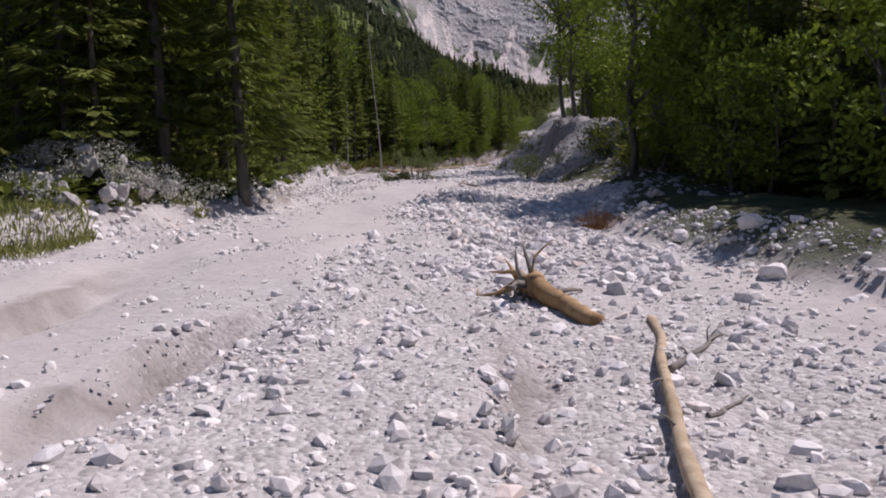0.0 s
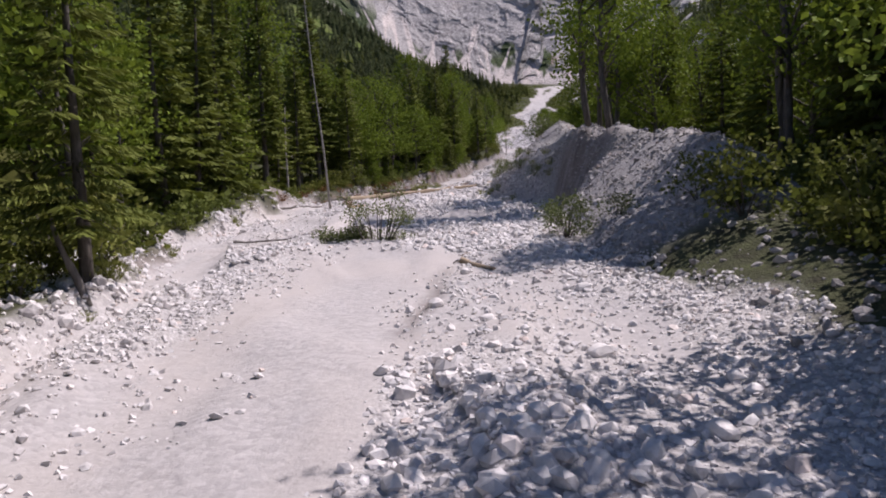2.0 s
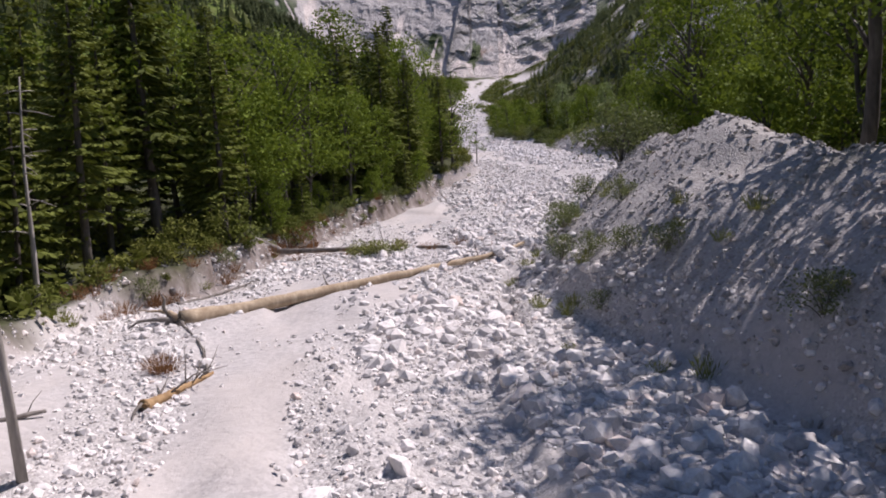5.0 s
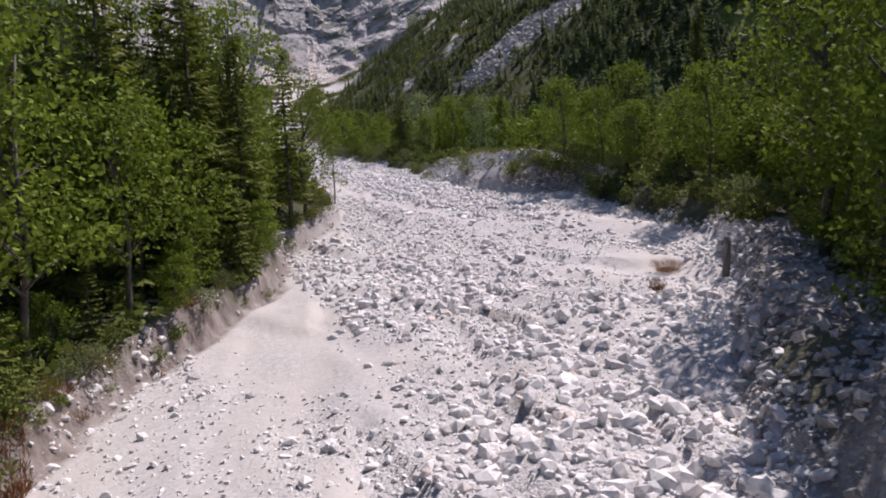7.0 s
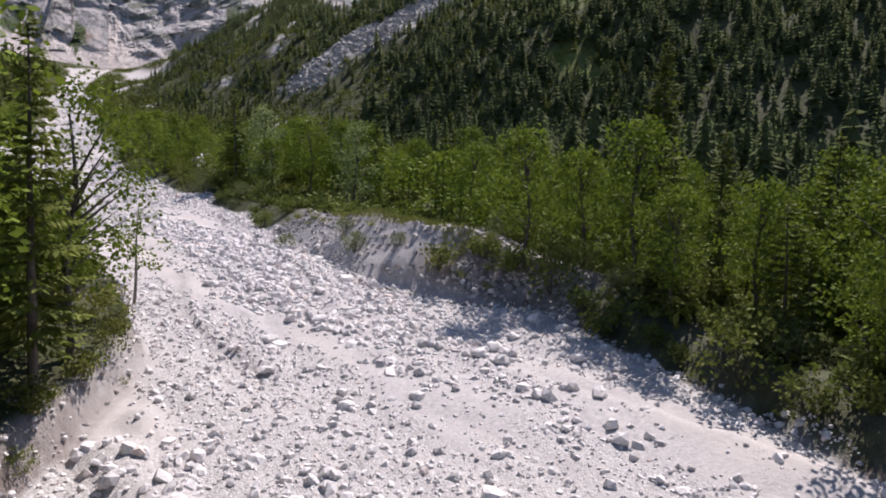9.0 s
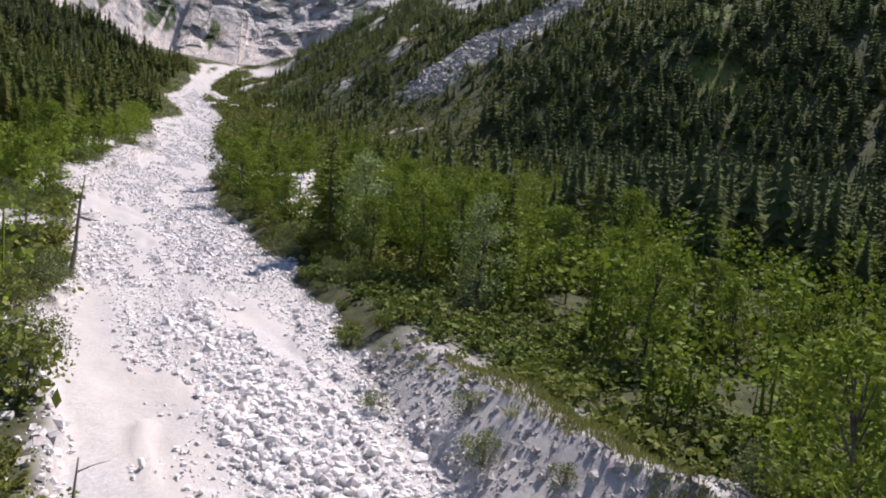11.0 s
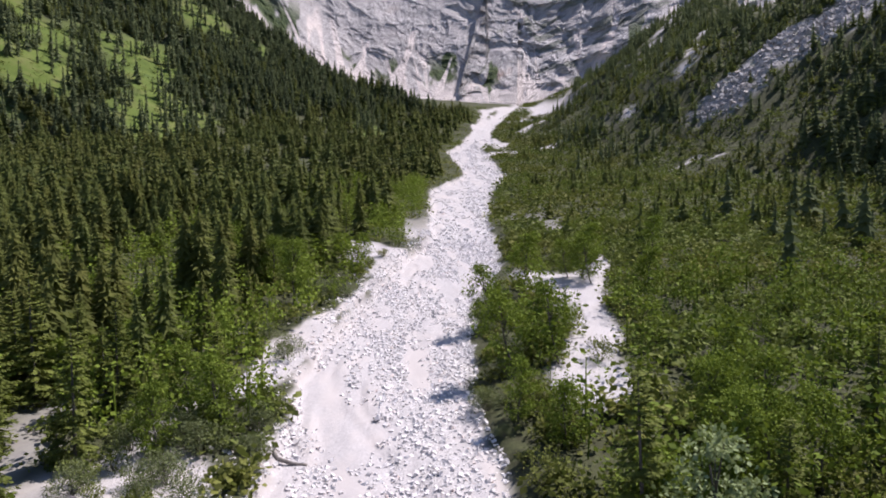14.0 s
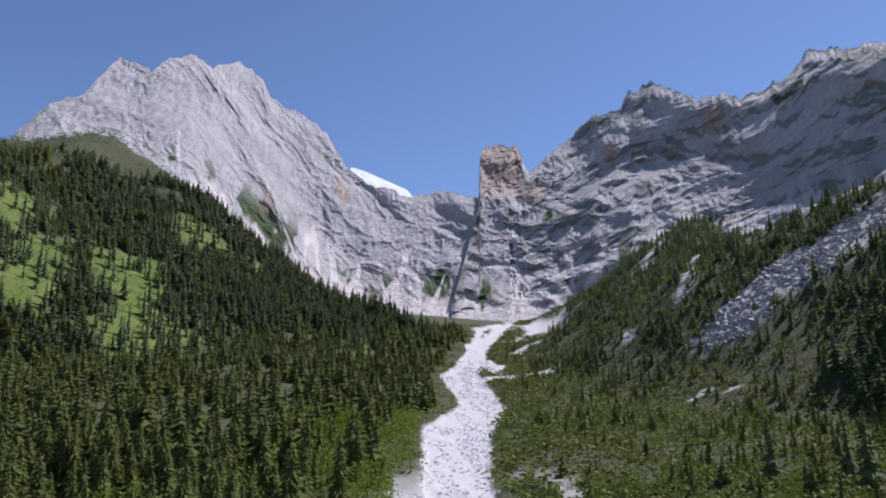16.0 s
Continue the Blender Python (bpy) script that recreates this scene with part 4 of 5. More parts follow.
def boulders():
    rng = np.random.default_rng(77)
    meshes = [fast_mesh("boulder", v, f, STONE) for v, f in stone_shapes(9, 78, True)]
    spots = [(5.5, 12.1, 0.36), (3.9, 9.0, 0.16), (4.4, 10.4, 0.2), (2.4, 4.8, 0.15), (-1.5, 9.2, 0.11), (4.9, 7.9, 0.14), (6.2, 14.5, 0.3), (5.2, 16.0, 0.26), (-0.9, 7.6, 0.1), (2.75, 5.4, 0.13), (-2.8, 7.8, 0.12), (2.3, 7.2, 0.13), (3.5, 8.0, 0.1), (-5, 83.5, 0.28), (1.2, 101.3, 0.45), (0.2, 100.6, 0.3), (2.3, 80.5, 0.3), (3.2, 79.8, 0.26), (4.2, 96.3, 0.4), (1.4, 97.2, 0.42), (6.9, 95.5, 0.36), (13.0, 113.5, 0.5), (16.5, 110.5, 0.45)]
    while len(spots) < 150:
        y = rng.uniform(3.2, 24)
        le, ri = float(left_edge(y)), float(right_edge(y))
        x = le + (ri - le) * rng.uniform(0.05, 1.0)
        if abs(x) < 1 + y * 0.62 and float(fbm(np.array([x / 3.2]), np.array([y / 13.0]), 71, 4)[0]) + 0.22 * (x - le) / (ri - le) > 0.0:
            spots.append((x, y, rng.uniform(0.05, 0.11)))
    while len(spots) < 290:
        y = rng.uniform(12, 185)
        le, ri = float(left_edge(y)), float(right_edge(y))
        x = le + (ri - le) * rng.beta(1.6, 0.9)
        if float(fbm(np.array([x / 3.2]), np.array([y / 13.0]), 71, 4)[0]) + 0.2 * (x - le) / (ri - le) > 0.02:
            spots.append((x, y, rng.uniform(0.12, 0.30) * (0.8 + y / 180)))
    for k, (x, y, s) in enumerate(spots):
        ob = new("boulder", meshes[k % len(meshes)])
        ob.matrix_world = pose(x, y, ground_z(x, y) + 0.15 * s, rng.uniform(-15, 15), rng.uniform(-15, 15), rng.uniform(0, 360)) @ Matrix.Diagonal((s, s, s, 1))
        tagged(ob, "angular pale limestone boulder lying in the gravel bed", "boulder", "boulders of the torrent bed")


boulders()


def scree_blocks():
    """Loose blocks on the scree of the valley side."""
    rng = np.random.default_rng(331)
    x, y = rng.uniform(175, 330, 40000), rng.uniform(470, 560, 40000)
    z, dl, dr = height(x, y)
    i = np.nonzero(cover(x, y, z, dl, dr)[1] > rng.uniform(0.2, 0.9, len(x)))[0][:2600]
    p = np.stack([x, y, z], -1)[i]
    size = 0.5 + 1.6 * rng.uniform(0, 1, len(i)) ** 3
    v, f = scattered(block_shapes(12, 332), p, size, rng, 0.5)
    tagged(new("scree_blocks", fast_mesh("scree_blocks", v, f, DULL_STONE)), "grey limestone blocks strewn over the scree slope", "stones", kind="stuff")


scree_blocks()

# ---- woods ----
SPRUCES = [spruce("spruce_tree", 1, 15, 2.7, 0.16), spruce("spruce_tree", 2, 12, 2.3, 0.1), spruce("spruce_tree", 3, 18, 2.9, 0.2), spruce("spruce_tree", 4, 8.5, 1.9, 0.05)]
BEECHES = [broad_tree("beech_tree", 11, 13, 3.4, BEECH), broad_tree("beech_tree", 12, 10, 2.8, BEECH), broad_tree("beech_tree", 13, 7, 2.2, BEECH, clumps=55, low=0.15), broad_tree("beech_tree", 14, 15, 3.6, BEECH, clumps=80)]
PALES = [broad_tree("whitebeam_tree", 21, 9, 2.4, BLOSSOM, clumps=60, low=0.12)]
SHRUBS = [shrub("shrub", 31, 1.6, 1.3, SHRUB), shrub("shrub", 32, 2.4, 1.6, SHRUB, 20), shrub("shrub", 33, 1.1, 1.0, SHRUB)]
WILLOWS = [shrub("willow_bush", 41, 1.7, 1.4, WILLOW, 20, 70, 0.12), shrub("willow_bush", 42, 2.6, 2.0, WILLOW, 26, 80, 0.14)]
FINE = spruce("spruce_tree", 5, 15, 2.7, 0.14, dead=18, twigs=9.0, width=0.045)
PATTERNS = [FINE] + SPRUCES + BEECHES + PALES + SHRUBS + WILLOWS
TEXT = {"spruce": ("dark green spruce with drooping branches on the wood's edge", "tree"), "beech": ("leafy bright green deciduous tree beside the torrent bed", "tree"),
        "pale": ("deciduous tree with whitish shimmering leaves above the levee", "tree"), "shrub": ("dense dark green shrub on the bank", "shrub"), "willow": ("grey-green willow bush growing on bare gravel", "shrub")}


def plant(kind, pattern, x, y, scale, group, rng, sink=0.1, tilt=2.0):
    ob = drop(pattern, x, y, rng.uniform(0, 360), scale, sink, (rng.uniform(-tilt, tilt), rng.uniform(-tilt, tilt)))
    return tagged(ob, *TEXT[kind], group)


def band(seed, n, y0, y1, near, far, side, kinds, group, scale=(0.75, 1.2), gap=2.2, edge_bias=1.0):
    """Trees in a strip beside the bed, between near and far metres from its edge."""
    rng = np.random.default_rng(seed)
    placed, tries = [], 0
    while len(placed) < n and tries < n * 60:
        tries += 1
        y = rng.uniform(y0, y1)
        d = near + (far - near) * rng.uniform(0, 1) ** edge_bias
        x = float(left_edge(y)) - d if side == "left" else float(right_edge(y)) + d
        if side == "right" and y < 55 and near in (3.5, 2.5) and x < right_edge(y) + 3.5 + max(0.0, 27 - y) * 0.7 + min(7.5, max(0.0, y - 35) * 1.2):
            continue
        if side == "right" and near in (3.5, 2.5, 9) and kinds[0][0] != "shrub" and 15 < y < 22.5 and x < 13.0:
            continue
        if any((x - a) ** 2 + (y - b) ** 2 < gap * gap for a, b in placed):
            continue
        placed.append((x, y))
        kind, pats = kinds[rng.choice(len(kinds), p=[k[2] for k in kinds])][:2]
        plant(kind, pats[rng.integers(len(pats))], x, y, rng.uniform(*scale), group, rng)


rng0 = np.random.default_rng(5)
# trees set singly where they are seen; several on the right added to cast shade
STANDING = (("spruce", FINE, -7.5, 26.8, 1.0), ("spruce", FINE, -9.5, 30.5, 1.05), ("spruce", FINE, -9.2, 40.5, 0.8), ("spruce", FINE, -12.5, 24, 1.1), ("spruce", FINE, -13, 33, 0.9),
            ("beech", BEECHES[3], 8.8, 34.2, 0.92), ("beech", BEECHES[0], 11.0, 31.2, 1.05), ("beech", BEECHES[3], 12.2, 28.2, 0.95), ("spruce", SPRUCES[0], 16.5, 36.0, 1.0), ("beech", BEECHES[0], 17.5, 27, 1.0), ("spruce", SPRUCES[2], 22.0, 24.0, 1.05), ("spruce", SPRUCES[2], 20.5, 20.0, 1.0), ("spruce", SPRUCES[2], 24.0, 28.0, 1.05), ("spruce", SPRUCES[2], 22.0, 16.5, 1.0), ("spruce", SPRUCES[0], 18.5, 23.0, 1.0),
            ("spruce", SPRUCES[2], 18.5, 39, 1.0), ("beech", BEECHES[3], 18.0, 43, 0.85), ("spruce", SPRUCES[0], 17.2, 48.0, 1.0), ("beech", BEECHES[3], 18.0, 51.5, 0.85), ("beech", BEECHES[0], 18.5, 55.0, 0.9),
            ("beech", BEECHES[3], 11.8, 66.5, 1.1), ("beech", BEECHES[3], 11.2, 69.5, 1.1), ("beech", BEECHES[0], 22.5, 107.5, 1.0), ("beech", BEECHES[3], 24.0, 110.5, 1.0), ("beech", BEECHES[0], 20.8, 104.0, 1.05), ("spruce", SPRUCES[2], 21.0, 82.0, 0.85), ("spruce", SPRUCES[0], 20.8, 87.0, 0.9), ("beech", BEECHES[3], 19.5, 79.0, 0.85), ("beech", BEECHES[3], 21.5, 90.5, 0.9), ("beech", BEECHES[0], 29.5, 113.0, 0.9), ("beech", BEECHES[0], 31.0, 117.5, 0.95),
            ("beech", BEECHES[0], 17.5, 74.5, 0.9), ("spruce", SPRUCES[2], 20.5, 80.0, 0.85),
            
            ("beech", BEECHES[3], 12.3, 26.4, 1.0), ("spruce", SPRUCES[2], 14.2, 25.4, 0.9), ("beech", BEECHES[0], 10.6, 28.6, 0.95), ("beech", BEECHES[3], 15.4, 79.0, 1.15), ("beech", BEECHES[3], 15.6, 83.2, 1.15), ("beech", BEECHES[0], 15.2, 75.5, 1.15), ("beech", BEECHES[3], 14.5, 49.5, 1.0), ("beech", BEECHES[3], 15.6, 52.8, 1.05), 
            ("pale", PALES[0], 42.0, 194.0, 1.1), ("pale", PALES[0], 43.5, 177.0, 0.95), ("spruce", SPRUCES[1], 39.5, 196.5, 1.0), ("spruce", SPRUCES[2], 57.0, 152.0, 0.95),
            ("spruce", SPRUCES[2], 6.5, 160.0, 1.15), ("beech", BEECHES[2], 38.5, 219.0, 0.75), ("shrub", SHRUBS[1], 40.5, 222.0, 1.2))
for kind, pat, x, y, s in STANDING:
    plant(kind, pat, x, y, s, "trees along the torrent", rng0)

band(419, 20, 18, 34, 13, 20, "right", (("spruce", SPRUCES[:1] + SPRUCES[2:3], 0.6), ("beech", BEECHES[3:], 0.4)), "wood on the right bank", (1.0, 1.15), 2.2)
band(427, 44, 14, 32, 3.6, 10.5, "right", (("spruce", SPRUCES[3:], 0.5), ("beech", BEECHES[2:3], 0.5)), "young growth under the right wood", (0.55, 0.85), 1.25)
band(420, 22, 35, 49, 3.0, 11, "right", (("shrub", SHRUBS, 1.0),), "shrubs under the right wood", (0.6, 1.1), 1.2)
band(422, 70, 164, 228, 0.8, 13, "left", (("willow", WILLOWS, 0.6), ("shrub", SHRUBS[:2], 0.4)), "bushes of the left bank", (0.6, 1.15), 1.6)
band(421, 26, 102, 117, 4.5, 12, "right", (("shrub", SHRUBS, 0.8), ("beech", BEECHES[2:3], 0.2)), "shrubs of the right bank", (0.6, 1.1), 1.4)
band(412, 22, 108, 146, 1.2, 7, "left", (("spruce", SPRUCES[:2], 0.45), ("beech", BEECHES[:2], 0.55)), "wood on the left bank", (0.8, 1.1), 2.0)
band(413, 12, 10, 28, 9, 16, "right", (("spruce", SPRUCES[1:2], 0.6), ("beech", BEECHES[1:2], 0.4)), "wood on the right bank", (0.85, 1.05), 2.2)
band(401, 78, 22, 142, 2.5, 13, "left", (("spruce", SPRUCES, 0.62), ("beech", BEECHES, 0.38)), "wood on the left bank", (0.75, 1.25), 2.2, 1.2)
band(402, 46, 8, 52, 3.5, 18, "right", (("spruce", SPRUCES, 0.6), ("beech", BEECHES, 0.4)), "wood on the right bank", (0.8, 1.15), 2.4)
band(416, 10, 147, 160, 2, 12, "left", (("spruce", SPRUCES[3:], 0.4), ("beech", BEECHES[2:3], 0.6)), "low wood on the left bank", (0.45, 0.75), 1.8)
band(403, 28, 50, 84, 12.5, 32, "right", (("spruce", SPRUCES[:1] + SPRUCES[2:3], 0.8), ("beech", BEECHES[3:], 0.2)), "wood behind the levee", (0.7, 0.95), 2.4)
band(414, 20, 84, 114, 11, 30, "right", (("spruce", SPRUCES[:2], 0.15), ("beech", BEECHES, 0.85)), "wood behind the levee", (0.75, 1.05), 2.6)
band(415, 18, 118, 146, 2.2, 8, "right", (("beech", BEECHES[1:3], 0.8), ("spruce", SPRUCES[3:], 0.2)), "young wood beside the bed", (0.6, 0.95), 1.9)
for seed, n, ya, yb, near, sc in ((404, 18, 108, 140, 7, (0.7, 1.0)), (417, 20, 140, 185, 12, (0.55, 0.85)), (418, 16, 185, 215, 6, (0.65, 1.0))):
    band(seed, n, ya, yb, near, 34, "right", (("spruce", SPRUCES[1:2] + SPRUCES[3:], 0.25), ("beech", BEECHES[1:3], 0.75)), "young wood beside the bed", sc, 2.3)
band(405, 30, 212, 300, 5, 26, "left", (("spruce", SPRUCES[1:2] + SPRUCES[3:], 0.5), ("beech", BEECHES[1:3], 0.5)), "young wood beside the bed", (0.55, 0.95), 2.4)
band(406, 34, 190, 300, 2.5, 30, "right", (("shrub", SHRUBS[:2], 0.6), ("beech", BEECHES[2:3], 0.4)), "thicket beside the bed", (0.7, 1.3), 2.0)
band(407, 70, 18, 160, 0.9, 6, "left", (("shrub", SHRUBS, 1.0),), "shrubs of the left bank", (0.5, 1.15), 1.3)
band(423, 40, 94, 150, 0.25, 1.6, "left", (("shrub", SHRUBS, 0.8), ("willow", WILLOWS[:1], 0.2)), "shrubs over the cut bank", (0.3, 0.7), 0.9)
band(424, 12, 110, 136, 0.8, 2.6, "left", (("spruce", SPRUCES[3:], 0.5), ("beech", BEECHES[2:3], 0.5)), "young trees over the cut bank", (0.35, 0.6), 1.4)
band(425, 34, 162, 232, 13, 28, "left", (("spruce", SPRUCES[1:2] + SPRUCES[3:], 0.75), ("beech", BEECHES[1:3], 0.25)), "spruce wood of the left bank", (0.7, 1.05), 2.2)
band(408, 44, 155, 300, 0.8, 10, "left", (("willow", WILLOWS, 0.6), ("shrub", SHRUBS, 0.4)), "bushes of the left bank", (0.6, 1.2), 1.5)
band(409, 50, 117, 150, 0.6, 7, "right", (("shrub", SHRUBS, 0.8), ("willow", WILLOWS[:1], 0.2)), "shrubs of the right bank", (0.6, 1.2), 1.5)
band(410, 40, 166, 262, 0.6, 5, "right", (("willow", WILLOWS, 0.4), ("shrub", SHRUBS, 0.6)), "bushes of the right bank", (0.5, 1.0), 1.5)
band(411, 46, 10, 36, 2.5, 9, "right", (("shrub", SHRUBS, 1.0),), "shrubs under the right wood", (0.5, 0.95), 1.1)
for x, y, s, k in ((7.2, 88.5, 0.55, 0), (7.4, 86.0, 0.45, 0), (8.0, 84.3, 0.45, 0), (8.6, 82.7, 0.5, 0), (6.8, 83.6, 0.35, 0), (9.6, 88.6, 0.5, 0), (10.8, 95.5, 0.5, 1), (9.2, 93.4, 0.4, 1), (13.4, 97.6, 1.2, 1), (15.2, 98.6, 1.1, 1), (8.2, 91.2, 0.7, 0), (5.86, 51.6, 1.05, 0),
                    (6.6, 58.0, 0.5, 0), (7.6, 50.0, 0.6, 0), (8.8, 76.0, 0.55, 0), (30.6, 165.3, 0.6, 0), (31.6, 157.4, 0.8, 0), (32.6, 160.5, 0.6, 0), (32.4, 153.5, 0.5, 0)):
    plant("willow", WILLOWS[k], x, y, s, "bushes on the levee", rng0, 0.05, 6)


def low_spruce(seed, whorls, points, R=0.17):
    """A light spruce of unit height for the far woods: ragged skirts of branches, one above the other."""
    rng = np.random.default_rng(seed)
    pieces = []
    for k in range(whorls):
        u = 0.06 + 0.90 * (k / whorls) ** 0.92
        r = R * (1 - u) ** 0.85 * rng.uniform(0.8, 1.15) + 0.012
        az = rng.uniform(0, 6.28) + np.arange(2 * points) * np.pi / points + rng.normal(0, 0.12, 2 * points)
        rad = r * np.where(np.arange(2 * points) % 2, rng.uniform(0.35, 0.6, 2 * points), rng.uniform(0.75, 1.3, 2 * points))
        z = u - 0.38 * rad + rng.normal(0, 0.012, 2 * points)
        ring = np.stack([rad * np.cos(az), rad * np.sin(az), z], -1)
        v = np.vstack([[[rng.normal(0, 0.004), rng.normal(0, 0.004), u + 0.03 + 0.7 / whorls * (1 - 0.4 * u)]], ring])
        n = np.arange(points)
        f = np.stack([0 * n, 1 + (2 * n - 1) % (2 * points), 1 + 2 * n, 1 + (2 * n + 1) % (2 * points)], -1)
        pieces.append((v, f))
    if whorls > 8:
        pieces.append(tube([[0, 0, -0.05], [0, 0, 0.5], [0, 0, 0.95]], [0.012, 0.008, 0.003], 4))
    return join(pieces)


def low_shrub(seed, n=34, flat=0.7):
    rng = np.random.default_rng(seed)
    c = unit(rng.normal(0, 1, (9, 3))) * rng.uniform(0.2, 0.75, (9, 1))
    c[:, 2] = np.abs(c[:, 2]) * flat + 0.25
    return leaf_cloud(rng, c, rng.uniform(0.3, 0.5, 9), n // 9 + 1, 0.3 if n > 30 else 0.32, 0.8)


MID = [low_spruce(601 + k, 24, 10, 0.25) for k in range(5)]
FAR = [low_spruce(611 + k, 9, 4, 0.27 + 0.02 * (k % 3)) for k in range(8)]
BUSH = [low_shrub(621 + k, 62) for k in range(6)]
FARBUSH = [low_shrub(631 + k, 17) for k in range(6)]


def low_broad(seed, n=12, per=7):
    """A light broad-leaved tree of unit height."""
    rng = np.random.default_rng(seed)
    u, az = rng.uniform(0, 1, n), rng.uniform(0, 6.28, n)
    r = 0.24 * np.sin(np.pi * (0.2 + 0.75 * u)) * rng.uniform(0.3, 1, n)
    c = np.stack([r * np.cos(az), r * np.sin(az), 0.2 + 0.74 * u], -1)
    t, tf = tube([[0, 0, -0.05], [0, 0, 0.4], [0, 0, 0.8]], [0.012, 0.009, 0.004], 4)
    return join([leaf_cloud(rng, c, rng.uniform(0.09, 0.15, n), per, 0.066), (t, tf)])


LEAFY = [low_broad(641 + k) for k in range(6)]


def wood(name, label, shapes, mat, count, x0, x1, y0, y1, test, hi, lo, seed, wide=(0.9, 1.3), tilt=0.03):
    rng = np.random.default_rng(seed)
    n = count * 8
    x, y = rng.uniform(x0, x1, n), rng.uniform(y0, y1, n)
    z, dl, dr = height(x, y)
    i = np.nonzero(test(x, y, z, dl, dr, rng.uniform(0, 1, n)))[0][:count]
    p = np.stack([x, y, z], -1)[i]
    size = rng.uniform(lo, hi, len(i))
    w = rng.uniform(*wide, len(i))
    v, f = scattered(shapes, p, size, rng, tilt, True, np.stack([w, w, np.ones(len(i))], -1))
    tagged(new(name, fast_mesh(name, v, f, mat)), label, "wood" if "wood" in name else "shrubs", kind="stuff")


def free_of_meadow(x, y, z, dl, dr):
    g, s, m = cover(x, y, z, dl, dr)
    return (m < 0.3) & (g < 0.4), s


def spur_wood(x, y, z, dl, dr, r):
    ok, s = free_of_meadow(x, y, z, dl, dr)
    base = np.interp(y, BED_Y, BED_Z) + 0.035 * np.clip(dl, 0, 150)
    crest = np.interp(x, CREST_X, CREST_Y)
    return ok & (dl > 10) & (z > base + 6) & (y < crest + 25) & (z < 255 + 70 * fbm(x / 50, y / 50, 81, 3)) & (r < 0.95 + 1.0 * fbm(x / 35, y / 35, 82, 3))


def right_wood(x, y, z, dl, dr, r):
    ok, s = free_of_meadow(x, y, z, dl, dr)
    dens = np.interp(y, [150, 220, 330, 430, 560, 800], [1.0, 0.05, -0.1, 0.15, 0.2, 0.25]) + np.interp(dr, [90, 160], [0.0, 0.45]) + 0.9 * fbm(x / 45, y / 45, 83, 3)
    return ok & (s < 0.3) & (dr > 45 + 25 * fbm(x / 20, y / 20, 85, 3)) & (r < dens)


def left_flat(x, y, z, dl, dr, r):
    ok, s = free_of_meadow(x, y, z, dl, dr)
    return ok & (dl > np.interp(y, [0, 150, 215, 235, 300, 640, 840], [13, 27, 27, 12, 10, 8, 14])) & (r < 0.72 + 1.3 * fbm(x / 18, y / 18, 84, 3))


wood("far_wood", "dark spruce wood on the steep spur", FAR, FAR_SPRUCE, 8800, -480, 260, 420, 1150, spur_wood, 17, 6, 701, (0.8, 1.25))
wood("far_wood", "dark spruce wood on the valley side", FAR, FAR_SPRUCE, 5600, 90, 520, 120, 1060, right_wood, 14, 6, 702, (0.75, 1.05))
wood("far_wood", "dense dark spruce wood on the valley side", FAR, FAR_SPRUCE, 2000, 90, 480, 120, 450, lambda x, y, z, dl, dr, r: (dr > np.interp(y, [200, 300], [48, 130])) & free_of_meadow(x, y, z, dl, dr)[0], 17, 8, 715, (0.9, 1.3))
wood("spruce_wood", "dark spruce wood behind the thicket", MID, FAR_SPRUCE, 620, 75, 230, 100, 235, lambda x, y, z, dl, dr, r: (dr > 42 + 30 * fbm(x / 20, y / 20, 85, 3)) & (r < np.interp(y, [100, 180, 235], [1.0, 0.8, 0.3])), 14, 7, 717, (0.85, 1.2))
wood("spruce_wood", "young spruce wood on the valley floor", MID, VALLEY_SPRUCE, 1150, -75, 60, 150, 340, left_flat, 14, 4, 703, (0.85, 1.35))
wood("spruce_wood", "young spruce wood on the valley floor", FAR, VALLEY_SPRUCE, 4700, -330, 130, 330, 840, left_flat, 14, 3.5, 704, (1.0, 1.6))
wood("spruce_wood", "dense spruce wood behind the bank", FAR, VALLEY_SPRUCE, 500, -75, 0, 0, 160, left_flat, 20, 11, 705)
wood("thicket_shrubs", "dark undergrowth below the trees", BUSH, SHRUB, 700, -40, 12, 5, 160, lambda x, y, z, dl, dr, r: (dl > 1.3) & (dl < 22), 1.5, 0.6, 713, (1.0, 1.5), 0.1)
wood("thicket_shrubs", "dark undergrowth below the trees", BUSH, SHRUB, 420, 8, 50, 2, 110, lambda x, y, z, dl, dr, r: (dr > np.interp(y, [0, 30, 46, 52, 100], [2.5, 4, 4, 12, 12])) & (dr < 30), 1.5, 0.6, 714, (1.0, 1.5), 0.1)
wood("leafy_wood", "dense young deciduous wood beside the bed", LEAFY, BEECH, 1050, 25, 130, 105, 260, lambda x, y, z, dl, dr, r: (dr > np.interp(y, [135, 142, 185, 195], [6, 10, 10, 6])) & (cover(x, y, z, dl, dr)[0] < 0.3) & (r < 0.8), 8, 3, 706, (0.9, 1.4))
wood("leafy_wood", "dense deciduous wood behind the levee", LEAFY, BEECH, 260, 15, 80, 0, 110, lambda x, y, z, dl, dr, r: (dr > 22) & (r < 0.8), 13, 7, 711, (0.8, 1.2))
wood("leafy_wood", "bright deciduous trees among the spruces", LEAFY, BEECH, 1100, -60, 60, 150, 440, lambda x, y, z, dl, dr, r: (dl > 3) & (dl < 45) & (cover(x, y, z, dl, dr)[0] < 0.3) & (r < 0.5), 8, 4, 712, (0.9, 1.3))
FLOOR = "green thicket of low shrubs and dwarf pine"
